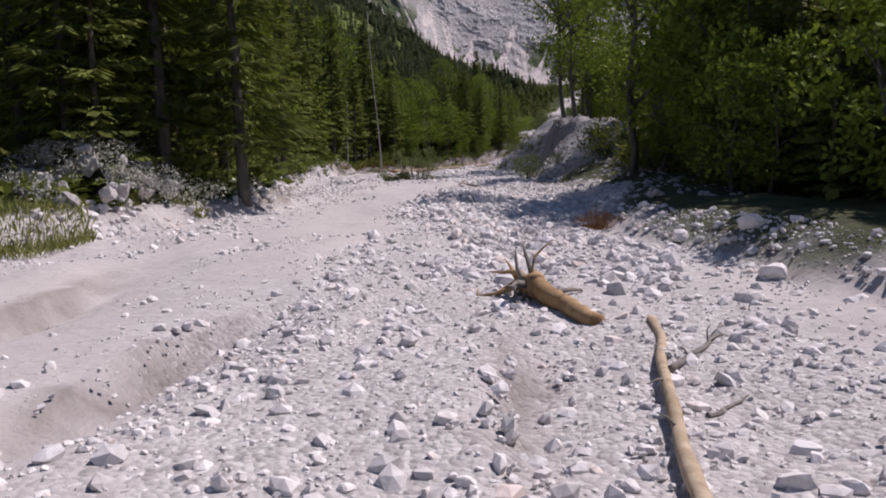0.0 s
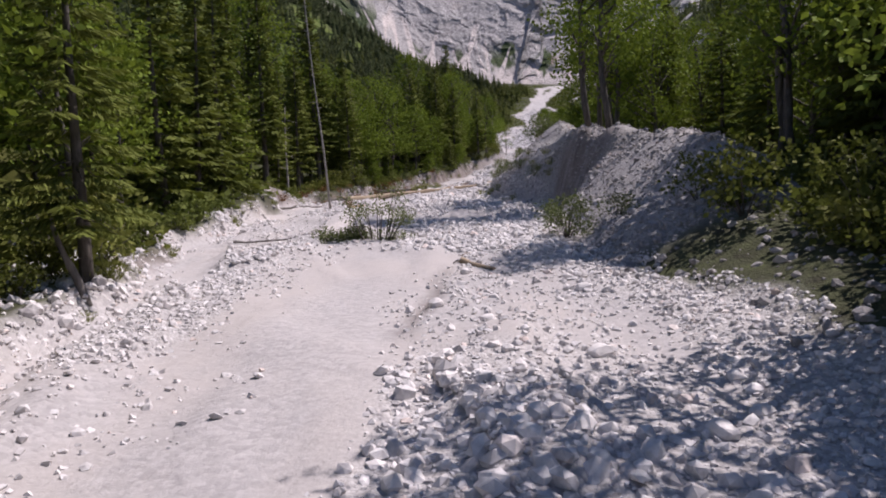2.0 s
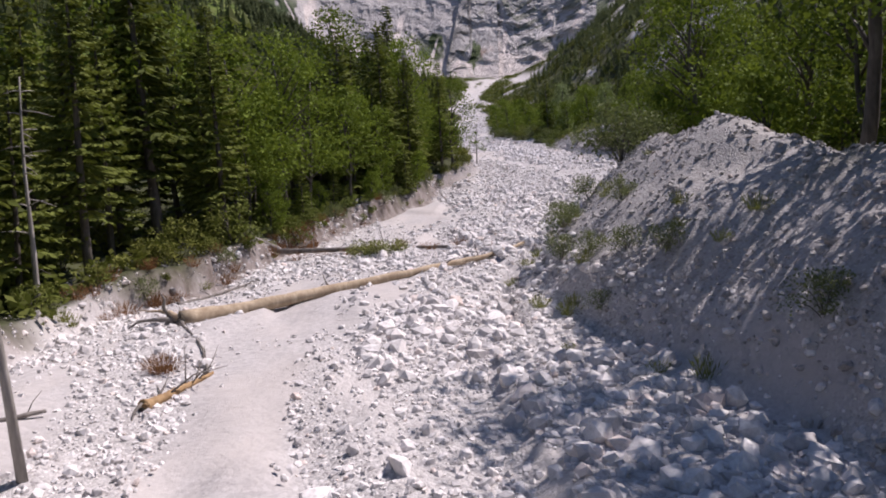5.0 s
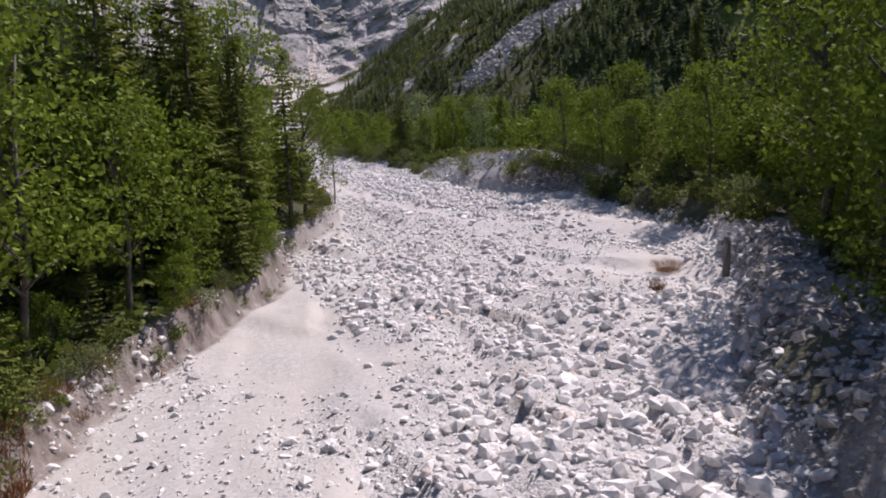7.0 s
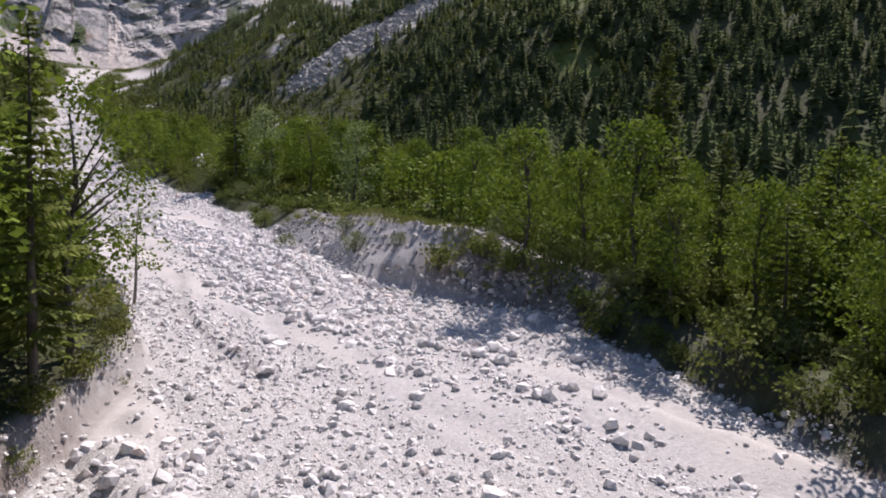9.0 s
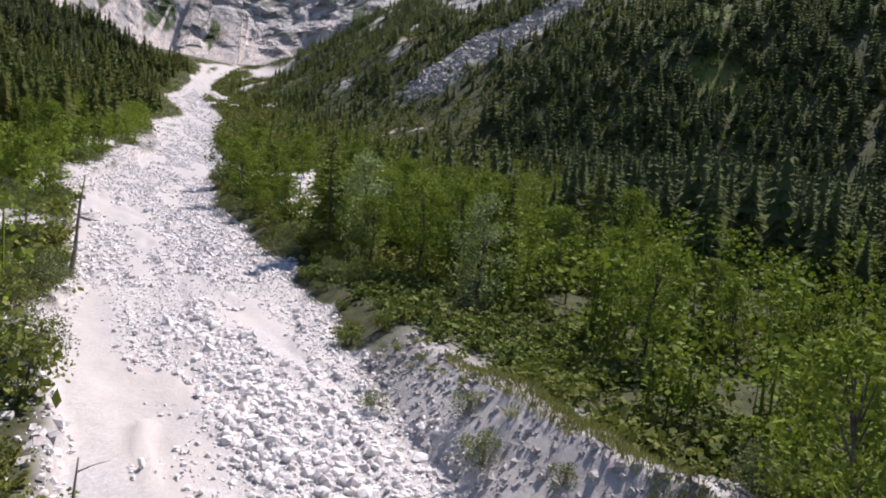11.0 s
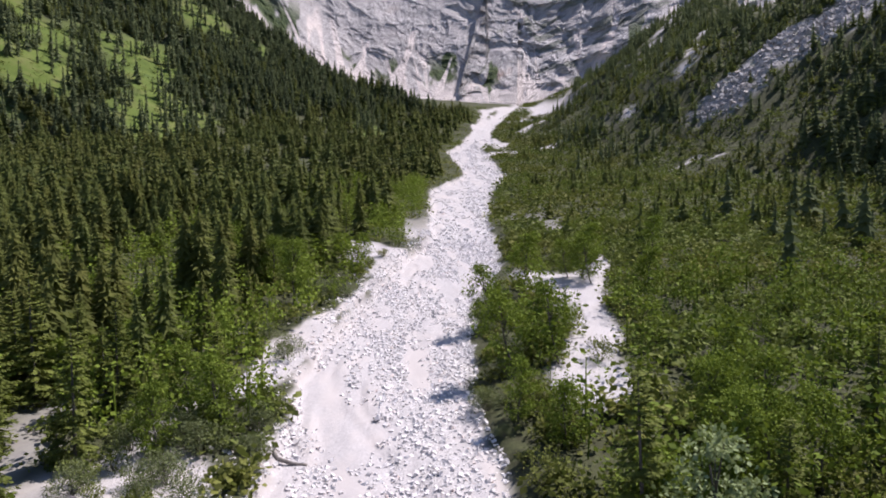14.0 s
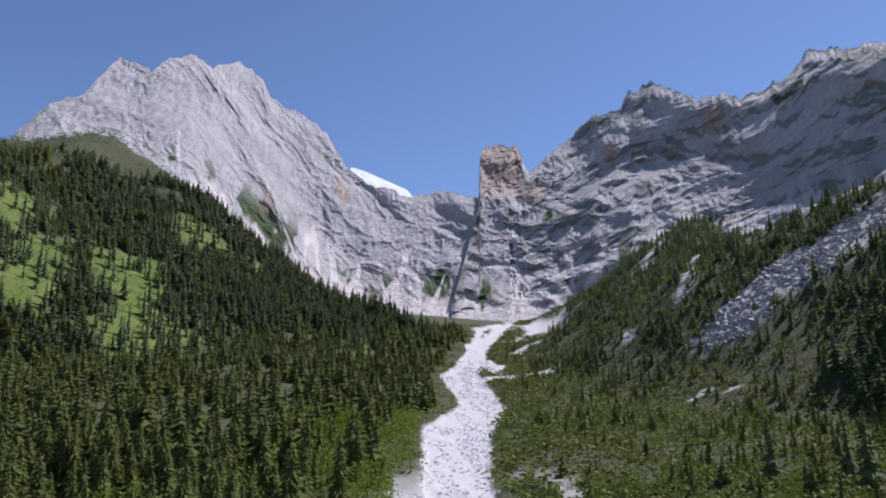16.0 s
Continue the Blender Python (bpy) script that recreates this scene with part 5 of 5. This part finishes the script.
wood("thicket_shrubs", FLOOR, BUSH, SHRUB, 2000, 25, 150, 105, 330, lambda x, y, z, dl, dr, r: (dr > 2.5) & ((dr > 5) | (y > 118)) & (cover(x, y, z, dl, dr)[0] < 0.3) & (r < np.interp(dr, [0, 40, 100], [1, 0.8, 0.3])), 1.9, 0.8, 707, (1.0, 1.5), 0.1)
wood("thicket_shrubs", FLOOR, FARBUSH, SHRUB, 12500, 40, 420, 300, 1080, lambda x, y, z, dl, dr, r: (dr > 1.5) & (cover(x, y, z, dl, dr)[0] < 0.3) & (cover(x, y, z, dl, dr)[1] < 0.5) & (r < np.interp(dr, [0, 60, 200], [1, 0.8, 0.4])), 3.5, 1.4, 708, (1.0, 1.6), 0.1)
wood("thicket_shrubs", FLOOR, FARBUSH, SHRUB, 2400, -60, 160, 150, 900, lambda x, y, z, dl, dr, r: (dl > 1.0) & (dl < 50) & (cover(x, y, z, dl, dr)[0] < 0.3) & (r < 0.8), 2.4, 1.0, 709, (1.0, 1.5), 0.1)
wood("ridge_shrubs", "dark dwarf pine on the spur's crest", FARBUSH, FAR_SPRUCE, 1200, -520, 60, 700, 1010, lambda x, y, z, dl, dr, r: (z > 200) & (dl > 20) & (r < 0.7), 5, 2.5, 710, (1.2, 2.0), 0.1)
wood("thicket_shrubs", FLOOR, BUSH, SHRUB, 420, -30, 24, 150, 240, lambda x, y, z, dl, dr, r: (dl > 0.8) & (cover(x, y, z, dl, dr)[0] < 0.3), 1.8, 0.7, 716, (1.0, 1.5), 0.1)
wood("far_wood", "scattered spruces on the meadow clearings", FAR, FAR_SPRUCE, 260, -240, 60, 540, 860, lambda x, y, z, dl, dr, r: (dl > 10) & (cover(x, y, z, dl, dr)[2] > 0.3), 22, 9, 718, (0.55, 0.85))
wood("meadow_shrubs", "low green bushes on the meadow clearings", FARBUSH, SHRUB, 420, -240, 60, 540, 800, lambda x, y, z, dl, dr, r: (dl > 10) & (cover(x, y, z, dl, dr)[2] > 0.3), 3.0, 1.0, 719, (1.0, 1.6), 0.1)
wood("thicket_shrubs", FLOOR, BUSH, SHRUB, 420, 30, 62, 138, 198, lambda x, y, z, dl, dr, r: (dr > np.interp(y, [140, 158, 165, 175], [8, 6.5, 4.5, 3])) & (dr < 17), 1.3, 0.6, 720, (1.0, 1.5), 0.1)
wood("far_wood", "dark spruce wood spreading over the valley floor", FAR, VALLEY_SPRUCE, 2300, -300, -70, -80, 330, lambda x, y, z, dl, dr, r: r < 0.9, 19, 10, 721, (0.75, 1.1))
wood("far_wood", "dark spruce wood spreading over the valley floor", FAR, VALLEY_SPRUCE, 1900, 45, 300, -80, 125, lambda x, y, z, dl, dr, r: r < 0.9, 18, 9, 722, (0.75, 1.1))
wood("far_wood", "dark spruce wood spreading over the valley floor", FAR, VALLEY_SPRUCE, 500, -75, 80, -90, 4, lambda x, y, z, dl, dr, r: (dl > 3) | (dr > 3), 16, 9, 723, (0.75, 1.1))
wood("thicket_shrubs", FLOOR, BUSH, SHRUB, 900, 45, 150, 205, 340, lambda x, y, z, dl, dr, r: (dr > 4) & (dr < 75) & (cover(x, y, z, dl, dr)[0] < 0.3), 2.4, 1.0, 724, (1.0, 1.6), 0.1)
wood("far_wood", "young spruces and larches dotted through the thicket", FAR, VALLEY_SPRUCE, 1900, 60, 330, 300, 760, lambda x, y, z, dl, dr, r: (dr > 14) & (cover(x, y, z, dl, dr)[0] < 0.3) & (cover(x, y, z, dl, dr)[1] < 0.4) & (r < 0.35 + 1.1 * fbm(x / 30, y / 30, 86, 3) + np.interp(dr, [30, 140], [-0.15, 0.35])), 8, 3, 725, (0.8, 1.3))
wood("leafy_wood", "young deciduous trees rising from the thicket", LEAFY, BEECH, 520, 55, 230, 235, 460, lambda x, y, z, dl, dr, r: (dr > 6) & (cover(x, y, z, dl, dr)[0] < 0.3) & (r < 0.25 + 1.3 * fbm(x / 16, y / 16, 87, 3)), 5.5, 2.5, 726, (1.0, 1.5))

# ---- fallen trunks, snags and other single things ----
def trunk_between(a, b, r0, r1, bend=0.1, seed=0, lift=(0.6, 0.6), n=9):
    """Centre line and radii of a trunk that lies from a to b (x, y), following the ground."""
    rng = np.random.default_rng(seed)
    s = np.linspace(0, 1, n)
    x, y = a[0] + (b[0] - a[0]) * s, a[1] + (b[1] - a[1]) * s
    d = np.array([b[1] - a[1], a[0] - b[0]])
    d = d / np.linalg.norm(d)
    w = bend * np.sin(np.pi * s) + rng.normal(0, 0.02, n)
    x, y = x + d[0] * w, y + d[1] * w
    r = r0 + (r1 - r0) * s
    g = height(x, y)[0]
    line = np.polyval(np.polyfit(s, g, 1), s)
    z = np.maximum(line, g - 0.3 * r) + r * (lift[0] + (lift[1] - lift[0]) * s)
    return np.stack([x, y, z], -1), r


def fallen_trunk(label, a, b, r0, r1, mat, seed, stubs=5, roots=0, branch_len=0.6, bend=0.1, lift=(0.6, 0.6), category="log"):
    rng = np.random.default_rng(seed)
    p, r = trunk_between(a, b, r0, r1, bend, seed, lift)
    origin = p[0].copy()
    top = empty("fallen_log", pose(*origin), label, category)
    s, fine = np.linspace(0, 1, 9), np.linspace(0, 1, 34)
    pf = np.stack([np.interp(fine, s, p[:, k]) for k in range(3)], -1) + rng.normal(0, 0.05, (34, 3)) * r0
    rf = np.interp(fine, s, r) * (1 + rng.normal(0, 0.05, 34)) * (1 + 0.35 * np.exp(-fine * 22))
    v, f = tube(pf, rf, 11, seed, 0.09)
    part("stem", fast_mesh("log_stem", v - origin, f, mat, True), top)
    along = unit(p[-1] - p[0])
    for k in range(stubs):
        u = rng.uniform(0.12, 0.95)
        i = min(int(u * 8), 7)
        base = p[i] + (p[i + 1] - p[i]) * (u * 8 - i)
        way = unit(np.array([*rng.normal(0, 1, 2), abs(rng.normal(0, 0.7))]) + along * 0.6)
        L = branch_len * rng.uniform(0.3, 1.2)
        br = np.interp(u, [0, 1], [r0, r1]) * 0.22 + 0.006
        pts = [base, base + way * L * 0.5 + [0, 0, 0.03], base + way * L + rng.normal(0, 0.08, 3) * L]
        v, f = tube(pts, [br, br * 0.7, br * 0.3], 5, seed + k)
        part("branch_stub", fast_mesh("branch_stub", v - origin, f, GREY_WOOD, True), top)
    for k in range(roots):
        az = rng.uniform(0, 6.28)
        side = unit(np.cross(along, [0, 0, 1.0]))
        up = np.cross(side, along)
        way = unit(side * math.cos(az) + up * math.sin(az) - along * rng.uniform(0.1, 0.9))
        L = r0 * rng.uniform(4, 9)
        base = p[0] + way * r0 * 0.5
        pts, at, go = [base], base, way
        for q in range(4):
            go = unit(go + rng.normal(0, 0.38, 3) + [0, 0, -0.12])
            at = at + go * L * 0.25
            pts.append(at)
        v, f = tube(pts, r0 * np.array([0.38, 0.28, 0.2, 0.13, 0.05]) * rng.uniform(0.7, 1.3), 6, seed + 50 + k, 0.15)
        part("root", fast_mesh("root", v - origin, f, mat if k % 2 else GREY_WOOD, True), top)
    return top


fallen_trunk("long stripped pale tree trunk lying across the gravel bed", (-6.8, 88.8), (7.8, 96.5), 0.31, 0.08, BARE_WOOD, 1, 7, 6, 0.7, 0.15, (0.5, 0.6))
fallen_trunk("grey weathered tree trunk half buried among stones", (-6.3, 107.8), (6.6, 100.6), 0.18, 0.07, GREY_WOOD, 2, 12, 5, 1.1, -0.2)
fallen_trunk("slender stripped pole lying on pale gravel", (2.72, 9.3), (1.2, 2.6), 0.05, 0.07, BARE_WOOD, 3, 3, 0, 0.5, 0.03, (0.7, 0.7))
fallen_trunk("broken orange tree butt with torn roots in rubble", (1.35, 11.0), (2.0, 9.4), 0.15, 0.11, ORANGE_WOOD, 4, 0, 16, 0.5, 0.0, (1.5, 0.5))
fallen_trunk("short rotten orange log between stones", (1.0, 46.5), (1.95, 44.9), 0.10, 0.06, BARE_WOOD, 5, 3, 4, 0.3)
fallen_trunk("thin dead grey branch lying on sand", (-9.0, 55.0), (-4.2, 55.4), 0.05, 0.02, GREY_WOOD, 6, 6, 0, 0.8, 0.2, (1.0, 1.5), "branch")
fallen_trunk("small uprooted dead tree with bare twigs on gravel", (-5.9, 80.2), (-4.7, 82.7), 0.13, 0.05, ORANGE_WOOD, 7, 9, 4, 1.5, 0.05)
fallen_trunk("bare forked branch lying beside the trunk", (-4.8, 82.6), (-7.1, 89.0), 0.05, 0.015, GREY_WOOD, 8, 7, 0, 0.9, 0.3, (1.2, 2.5), "branch")
fallen_trunk("grey driftwood log stranded on the bank", (19.5, 217.4), (22.0, 216.8), 0.16, 0.12, GREY_WOOD, 9, 2, 3, 0.6)
fallen_trunk("dark forked stick lying on gravel", (2.35, 7.35), (3.5, 9.1), 0.035, 0.018, GREY_WOOD, 10, 3, 0, 0.25, 0.1, (1.0, 2.0), "stick")
fallen_trunk("thin stick lying on gravel", (2.3, 6.2), (2.85, 6.7), 0.025, 0.012, GREY_WOOD, 11, 1, 0, 0.15, 0.02, (1.0, 1.0), "stick")
fallen_trunk("pale dead branch on the cut bank", (-8.6, 96.5), (-5.4, 101.0), 0.09, 0.04, GREY_WOOD, 12, 6, 2, 0.7, 0.1)
fallen_trunk("weathered pole lying under the cut bank", (-11.2, 78.5), (-8.0, 80.0), 0.09, 0.05, GREY_WOOD, 13, 3, 3, 0.5)


def standing_stem(name, label, x, y, H, r, lean, mat, seed, limbs=8, limb_len=0.8, leaves=None):
    rng = np.random.default_rng(seed)
    top = empty(name, pose(x, y, ground_z(x, y) - 0.15), label, "tree")
    s = np.linspace(0, 1, 9)
    pts = np.stack([lean[0] * H * s + 0.04 * np.sin(7 * s), lean[1] * H * s + 0.05 * np.cos(5 * s), H * s], -1)
    part("stem", fast_mesh("snag_stem", *tube(pts, r * (1 - 0.75 * s), 7, seed, 0.12), mat, True), top)
    for k in range(limbs):
        u = rng.uniform(0.3, 0.97)
        b = np.array([np.interp(u, s, pts[:, i]) for i in range(3)])
        az = rng.uniform(0, 6.28)
        w = np.array([math.cos(az), math.sin(az), rng.uniform(-0.3, 0.5)])
        L = limb_len * rng.uniform(0.4, 1.2)
        part("dead_limb", fast_mesh("dead_limb", *tube([b, b + w * L * 0.5, b + w * L + [0, 0, -0.1 * L]], [r * 0.25, r * 0.16, 0.006], 4, k), mat, True), top)
    if leaves:
        c = np.stack([rng.normal(0, 0.5, 14) + lean[0] * H * 0.7, rng.normal(0, 0.5, 14), H * rng.uniform(0.35, 0.8, 14)], -1)
        part("foliage", fast_mesh("snag_foliage", *leaf_cloud(rng, c, rng.uniform(0.25, 0.5, 14), 30, 0.18), leaves), top)
    return top


standing_stem("birch_snag", "tall thin pale dead trunk leaning over the bed", -6.9, 76.0, 17, 0.095, (-0.07, 0.0), PALE_BARK, 21, 9, 0.7)
standing_stem("dead_pole", "grey leaning barkless dead trunk on the bank", 18.4, 190.2, 7.2, 0.17, (0.08, 0.02), GREY_WOOD, 22, 4, 0.6)
standing_stem("dead_tree", "small crooked half-dead tree on the bank edge", 17.0, 154.6, 5.4, 0.09, (0.03, -0.02), GREY_WOOD, 23, 7, 1.3, BEECH)
standing_stem("leaning_stump", "short leaning broken trunk on the stony bank", -8.8, 39.5, 2.6, 0.13, (-0.35, 0.1), GREY_WOOD, 24, 3, 0.5)
standing_stem("spruce_snag", "bare pale dead spruce among dark trees", -14.2, 33.0, 11, 0.16, (0.01, 0.0), PALE_BARK, 25, 22, 1.1)
standing_stem("spruce_snag", "bare pale dead spruce among dark trees", -12.8, 92.0, 9, 0.12, (0.02, 0.0), PALE_BARK, 26, 18, 1.0)
standing_stem("spruce_snag", "bare pale dead spruce among dark trees", 12.3, 176.0, 8, 0.14, (0.0, 0.0), PALE_BARK, 27, 12, 0.9)
standing_stem("spruce_snag", "bare pale dead spruce among dark trees", 11.0, 30.0, 7, 0.12, (-0.1, 0.05), PALE_BARK, 28, 14, 1.5)


def post():
    p = empty("wooden_post", pose(22.7, 114.2, ground_z(22.7, 114.2) - 0.2, 0, 3, 0), "short dark weathered wooden post standing in gravel", "post")
    z = np.linspace(0, 1.75, 6)
    part("shaft", fast_mesh("post_shaft", *tube(np.stack([0 * z, 0 * z, z], -1), [0.16, 0.16, 0.155, 0.15, 0.15, 0.14], 10, 3, 0.05), GREY_WOOD, True), p)


post()


def dry_heap(x, y, H, R, n, label, seed, mat=DRY):
    top = empty("brush_heap", pose(x, y, ground_z(x, y)), label, "brushwood")
    part("twig_tangle", tuft_mesh("twig_tangle", seed, H, R, n * 4, mat, 0.006), top)


dry_heap(22.4, 117.4, 0.7, 0.7, 160, "reddish-brown root clump stranded on gravel", 31)
dry_heap(4.3, 19.8, 0.6, 0.7, 160, "reddish-brown dead brush at the shadow's edge", 32)
dry_heap(-6.1, 83.0, 0.6, 0.5, 120, "reddish torn root clump beside the trunk", 33)
dry_heap(-11.6, 81.5, 0.8, 0.6, 120, "dark torn root clump hanging from the bank", 34)
dry_heap(19.3, 114.4, 0.6, 0.3, 60, "dark broken root sticking up from gravel", 35)


def flat_bush(x, y, H, R, label, seed, mat, size=0.10):
    rng = np.random.default_rng(seed)
    top = empty("flattened_bush", pose(x, y, ground_z(x, y)), label, "shrub")
    c = np.stack([rng.uniform(-R, R, 32), rng.uniform(-R * 0.6, R * 0.6, 32), H * rng.uniform(0.06, 1, 32) ** 1.3], -1)
    stems = [tube([q * [0.45, 0.45, 0] + [0, 0, -0.1], q * [0.7, 0.7, 0.5], q], [0.03, 0.018, 0.006], 4) for q in c]
    for k, st in enumerate(stems):
        part("stem", fast_mesh("bush_stem", *st, BARK, True), top)
    part("foliage", fast_mesh("bush_foliage", *leaf_cloud(rng, c, np.full(32, 0.42), 80, size), mat), top)


flat_bush(-2.3, 53.6, 2.2, 1.5, "flattened leafy bush washed onto the stones", 41, WILLOW)
flat_bush(-4.0, 54.2, 0.5, 1.0, "low leafy twigs washed onto the stones", 42, WILLOW)
flat_bush(1.0, 102.5, 0.6, 1.4, "green leafy twigs caught on the grey trunk", 43, GRASS)


def grass_tufts():
    rng = np.random.default_rng(91)
    meshes = [tuft_mesh("grass_blades", 900 + k, 0.5, 0.35, 90, GRASS, 0.012) for k in range(4)]
    spots = [(-6.4 - rng.uniform(0, 3), 115 + rng.uniform(-3, 4)) for _ in range(24)]
    spots += [(-8.6 - rng.uniform(0, 4), rng.uniform(24, 30)) for _ in range(12)] + [(-12 - rng.uniform(0, 3), rng.uniform(17, 23)) for _ in range(16)]
    spots += [(rng.uniform(33, 35.5), rng.uniform(146, 178)) for _ in range(46)] + [(rng.uniform(5, 12), rng.uniform(72, 98)) for _ in range(26)]
    spots += [(float(left_edge(y)) - rng.uniform(0.2, 1.5), y) for y in rng.uniform(20, 150, 70)]
    dead = [tuft_mesh("dead_blades", 910 + k, 0.7, 0.5, 110, DRY, 0.013) for k in range(3)]
    for y in rng.uniform(93, 126, 34):
        x = float(left_edge(y)) - rng.uniform(-0.1, 1.1)
        ob = new("dead_grass_tuft", dead[int(y * 7) % 3])
        s = rng.uniform(0.6, 1.2)
        ob.matrix_world = pose(x, y, ground_z(x, y), rng.uniform(-12, 12), rng.uniform(-12, 12), rng.uniform(0, 360)) @ Matrix.Diagonal((s, s, s, 1))
        tagged(ob, "reddish-brown dead grass tuft on the cut bank", "grass", "dead grass of the cut bank")
    for k, (x, y) in enumerate(spots):
        ob = new("grass_tuft", meshes[k % 4])
        s = rng.uniform(0.6, 1.3)
        ob.matrix_world = pose(x, y, ground_z(x, y), rng.uniform(-8, 8), rng.uniform(-8, 8), rng.uniform(0, 360)) @ Matrix.Diagonal((s, s, s, 1))
        tagged(ob, "yellow-green grass tuft on the gravelly bank", "grass", "grass tufts of the banks")


grass_tufts()


def grass_patch(label, x0, y0, rx, ry, n, H, mat, seed):
    """A sward of many blades on the bank."""
    rng = np.random.default_rng(seed)
    a, u = rng.uniform(0, 6.28, n), np.sqrt(rng.uniform(0, 1, n))
    x, y = x0 + rx * u * np.cos(a), y0 + ry * u * np.sin(a)
    p = on_ground(x, y)
    q = p + np.stack([rng.normal(0, 0.12, n), rng.normal(0, 0.12, n), H * rng.uniform(0.5, 1.2, n)], -1)
    side = unit(rng.normal(0, 1, (n, 3)) * [1, 1, 0.2])
    tagged(new("grass_sward", fast_mesh("grass_sward", *kites(p, q, side, np.full(n, 0.022)), mat)), label, "grass", kind="stuff")


grass_patch("bright green grass on the bank under the trees", -6.3, 115.4, 2.6, 3.4, 5200, 0.4, GRASS, 951)
grass_patch("dry yellowish grass hanging over the cut bank", -3.9, 113.2, 1.2, 3.2, 2200, 0.4, DRY, 952)
grass_patch("green grass along the gravel bank's edge", -11.5, 17.5, 2.4, 3.0, 3600, 0.35, GRASS, 953)
grass_patch("green grass on the crest of the gravel levee", 34.6, 157.0, 0.9, 9.0, 3200, 0.4, GRASS, 954)
for k in range(7):
    dry_heap(-3.6 + 1.5 * k, 106.0 - 0.78 * k, 0.55, 0.55, 40, "dry twigs and torn roots caught along the grey trunk", 960 + k)


def rubble_pile():
    """Pale heap of rock and bleached brush on the left bank."""
    rng = np.random.default_rng(17)
    meshes = [fast_mesh("pile_rock", v, f, DULL_STONE) for v, f in stone_shapes(5, 18, True)]
    top = empty("rubble_pile", pose(-11.8, 23.5, ground_z(-11.8, 23.5)), "pale heap of rubble and bleached brush on the bank", "rubble")
    for k in range(150):
        u = rng.normal(0, 1, 2)
        x, y = u[0] * 1.6, u[1] * 1.9
        h = 2.0 * math.exp(-(u[0] ** 2 + u[1] ** 2) / 2.2)
        ob = new("rock", meshes[k % 5])
        s = rng.uniform(0.08, 0.34)
        ob.parent = top
        ob.matrix_basis = pose(x, y, h * rng.uniform(0.5, 1), rng.uniform(0, 360), rng.uniform(0, 360), 0) @ Matrix.Diagonal((s, s, s, 1))
    u = rng.normal(0, 1, (90, 2))
    c = np.stack([u[:, 0] * 1.7, u[:, 1] * 1.9, 0.15 + 1.9 * np.exp(-(u ** 2).sum(1) / 2.2)], -1)
    part("bleached_brush", fast_mesh("bleached_brush", *leaf_cloud(rng, c, np.full(90, 0.55), 110, 0.085, 0.6), BLEACHED), top, "tangle of bleached pale twigs")


rubble_pile()

for pattern in PATTERNS:
    away(pattern)
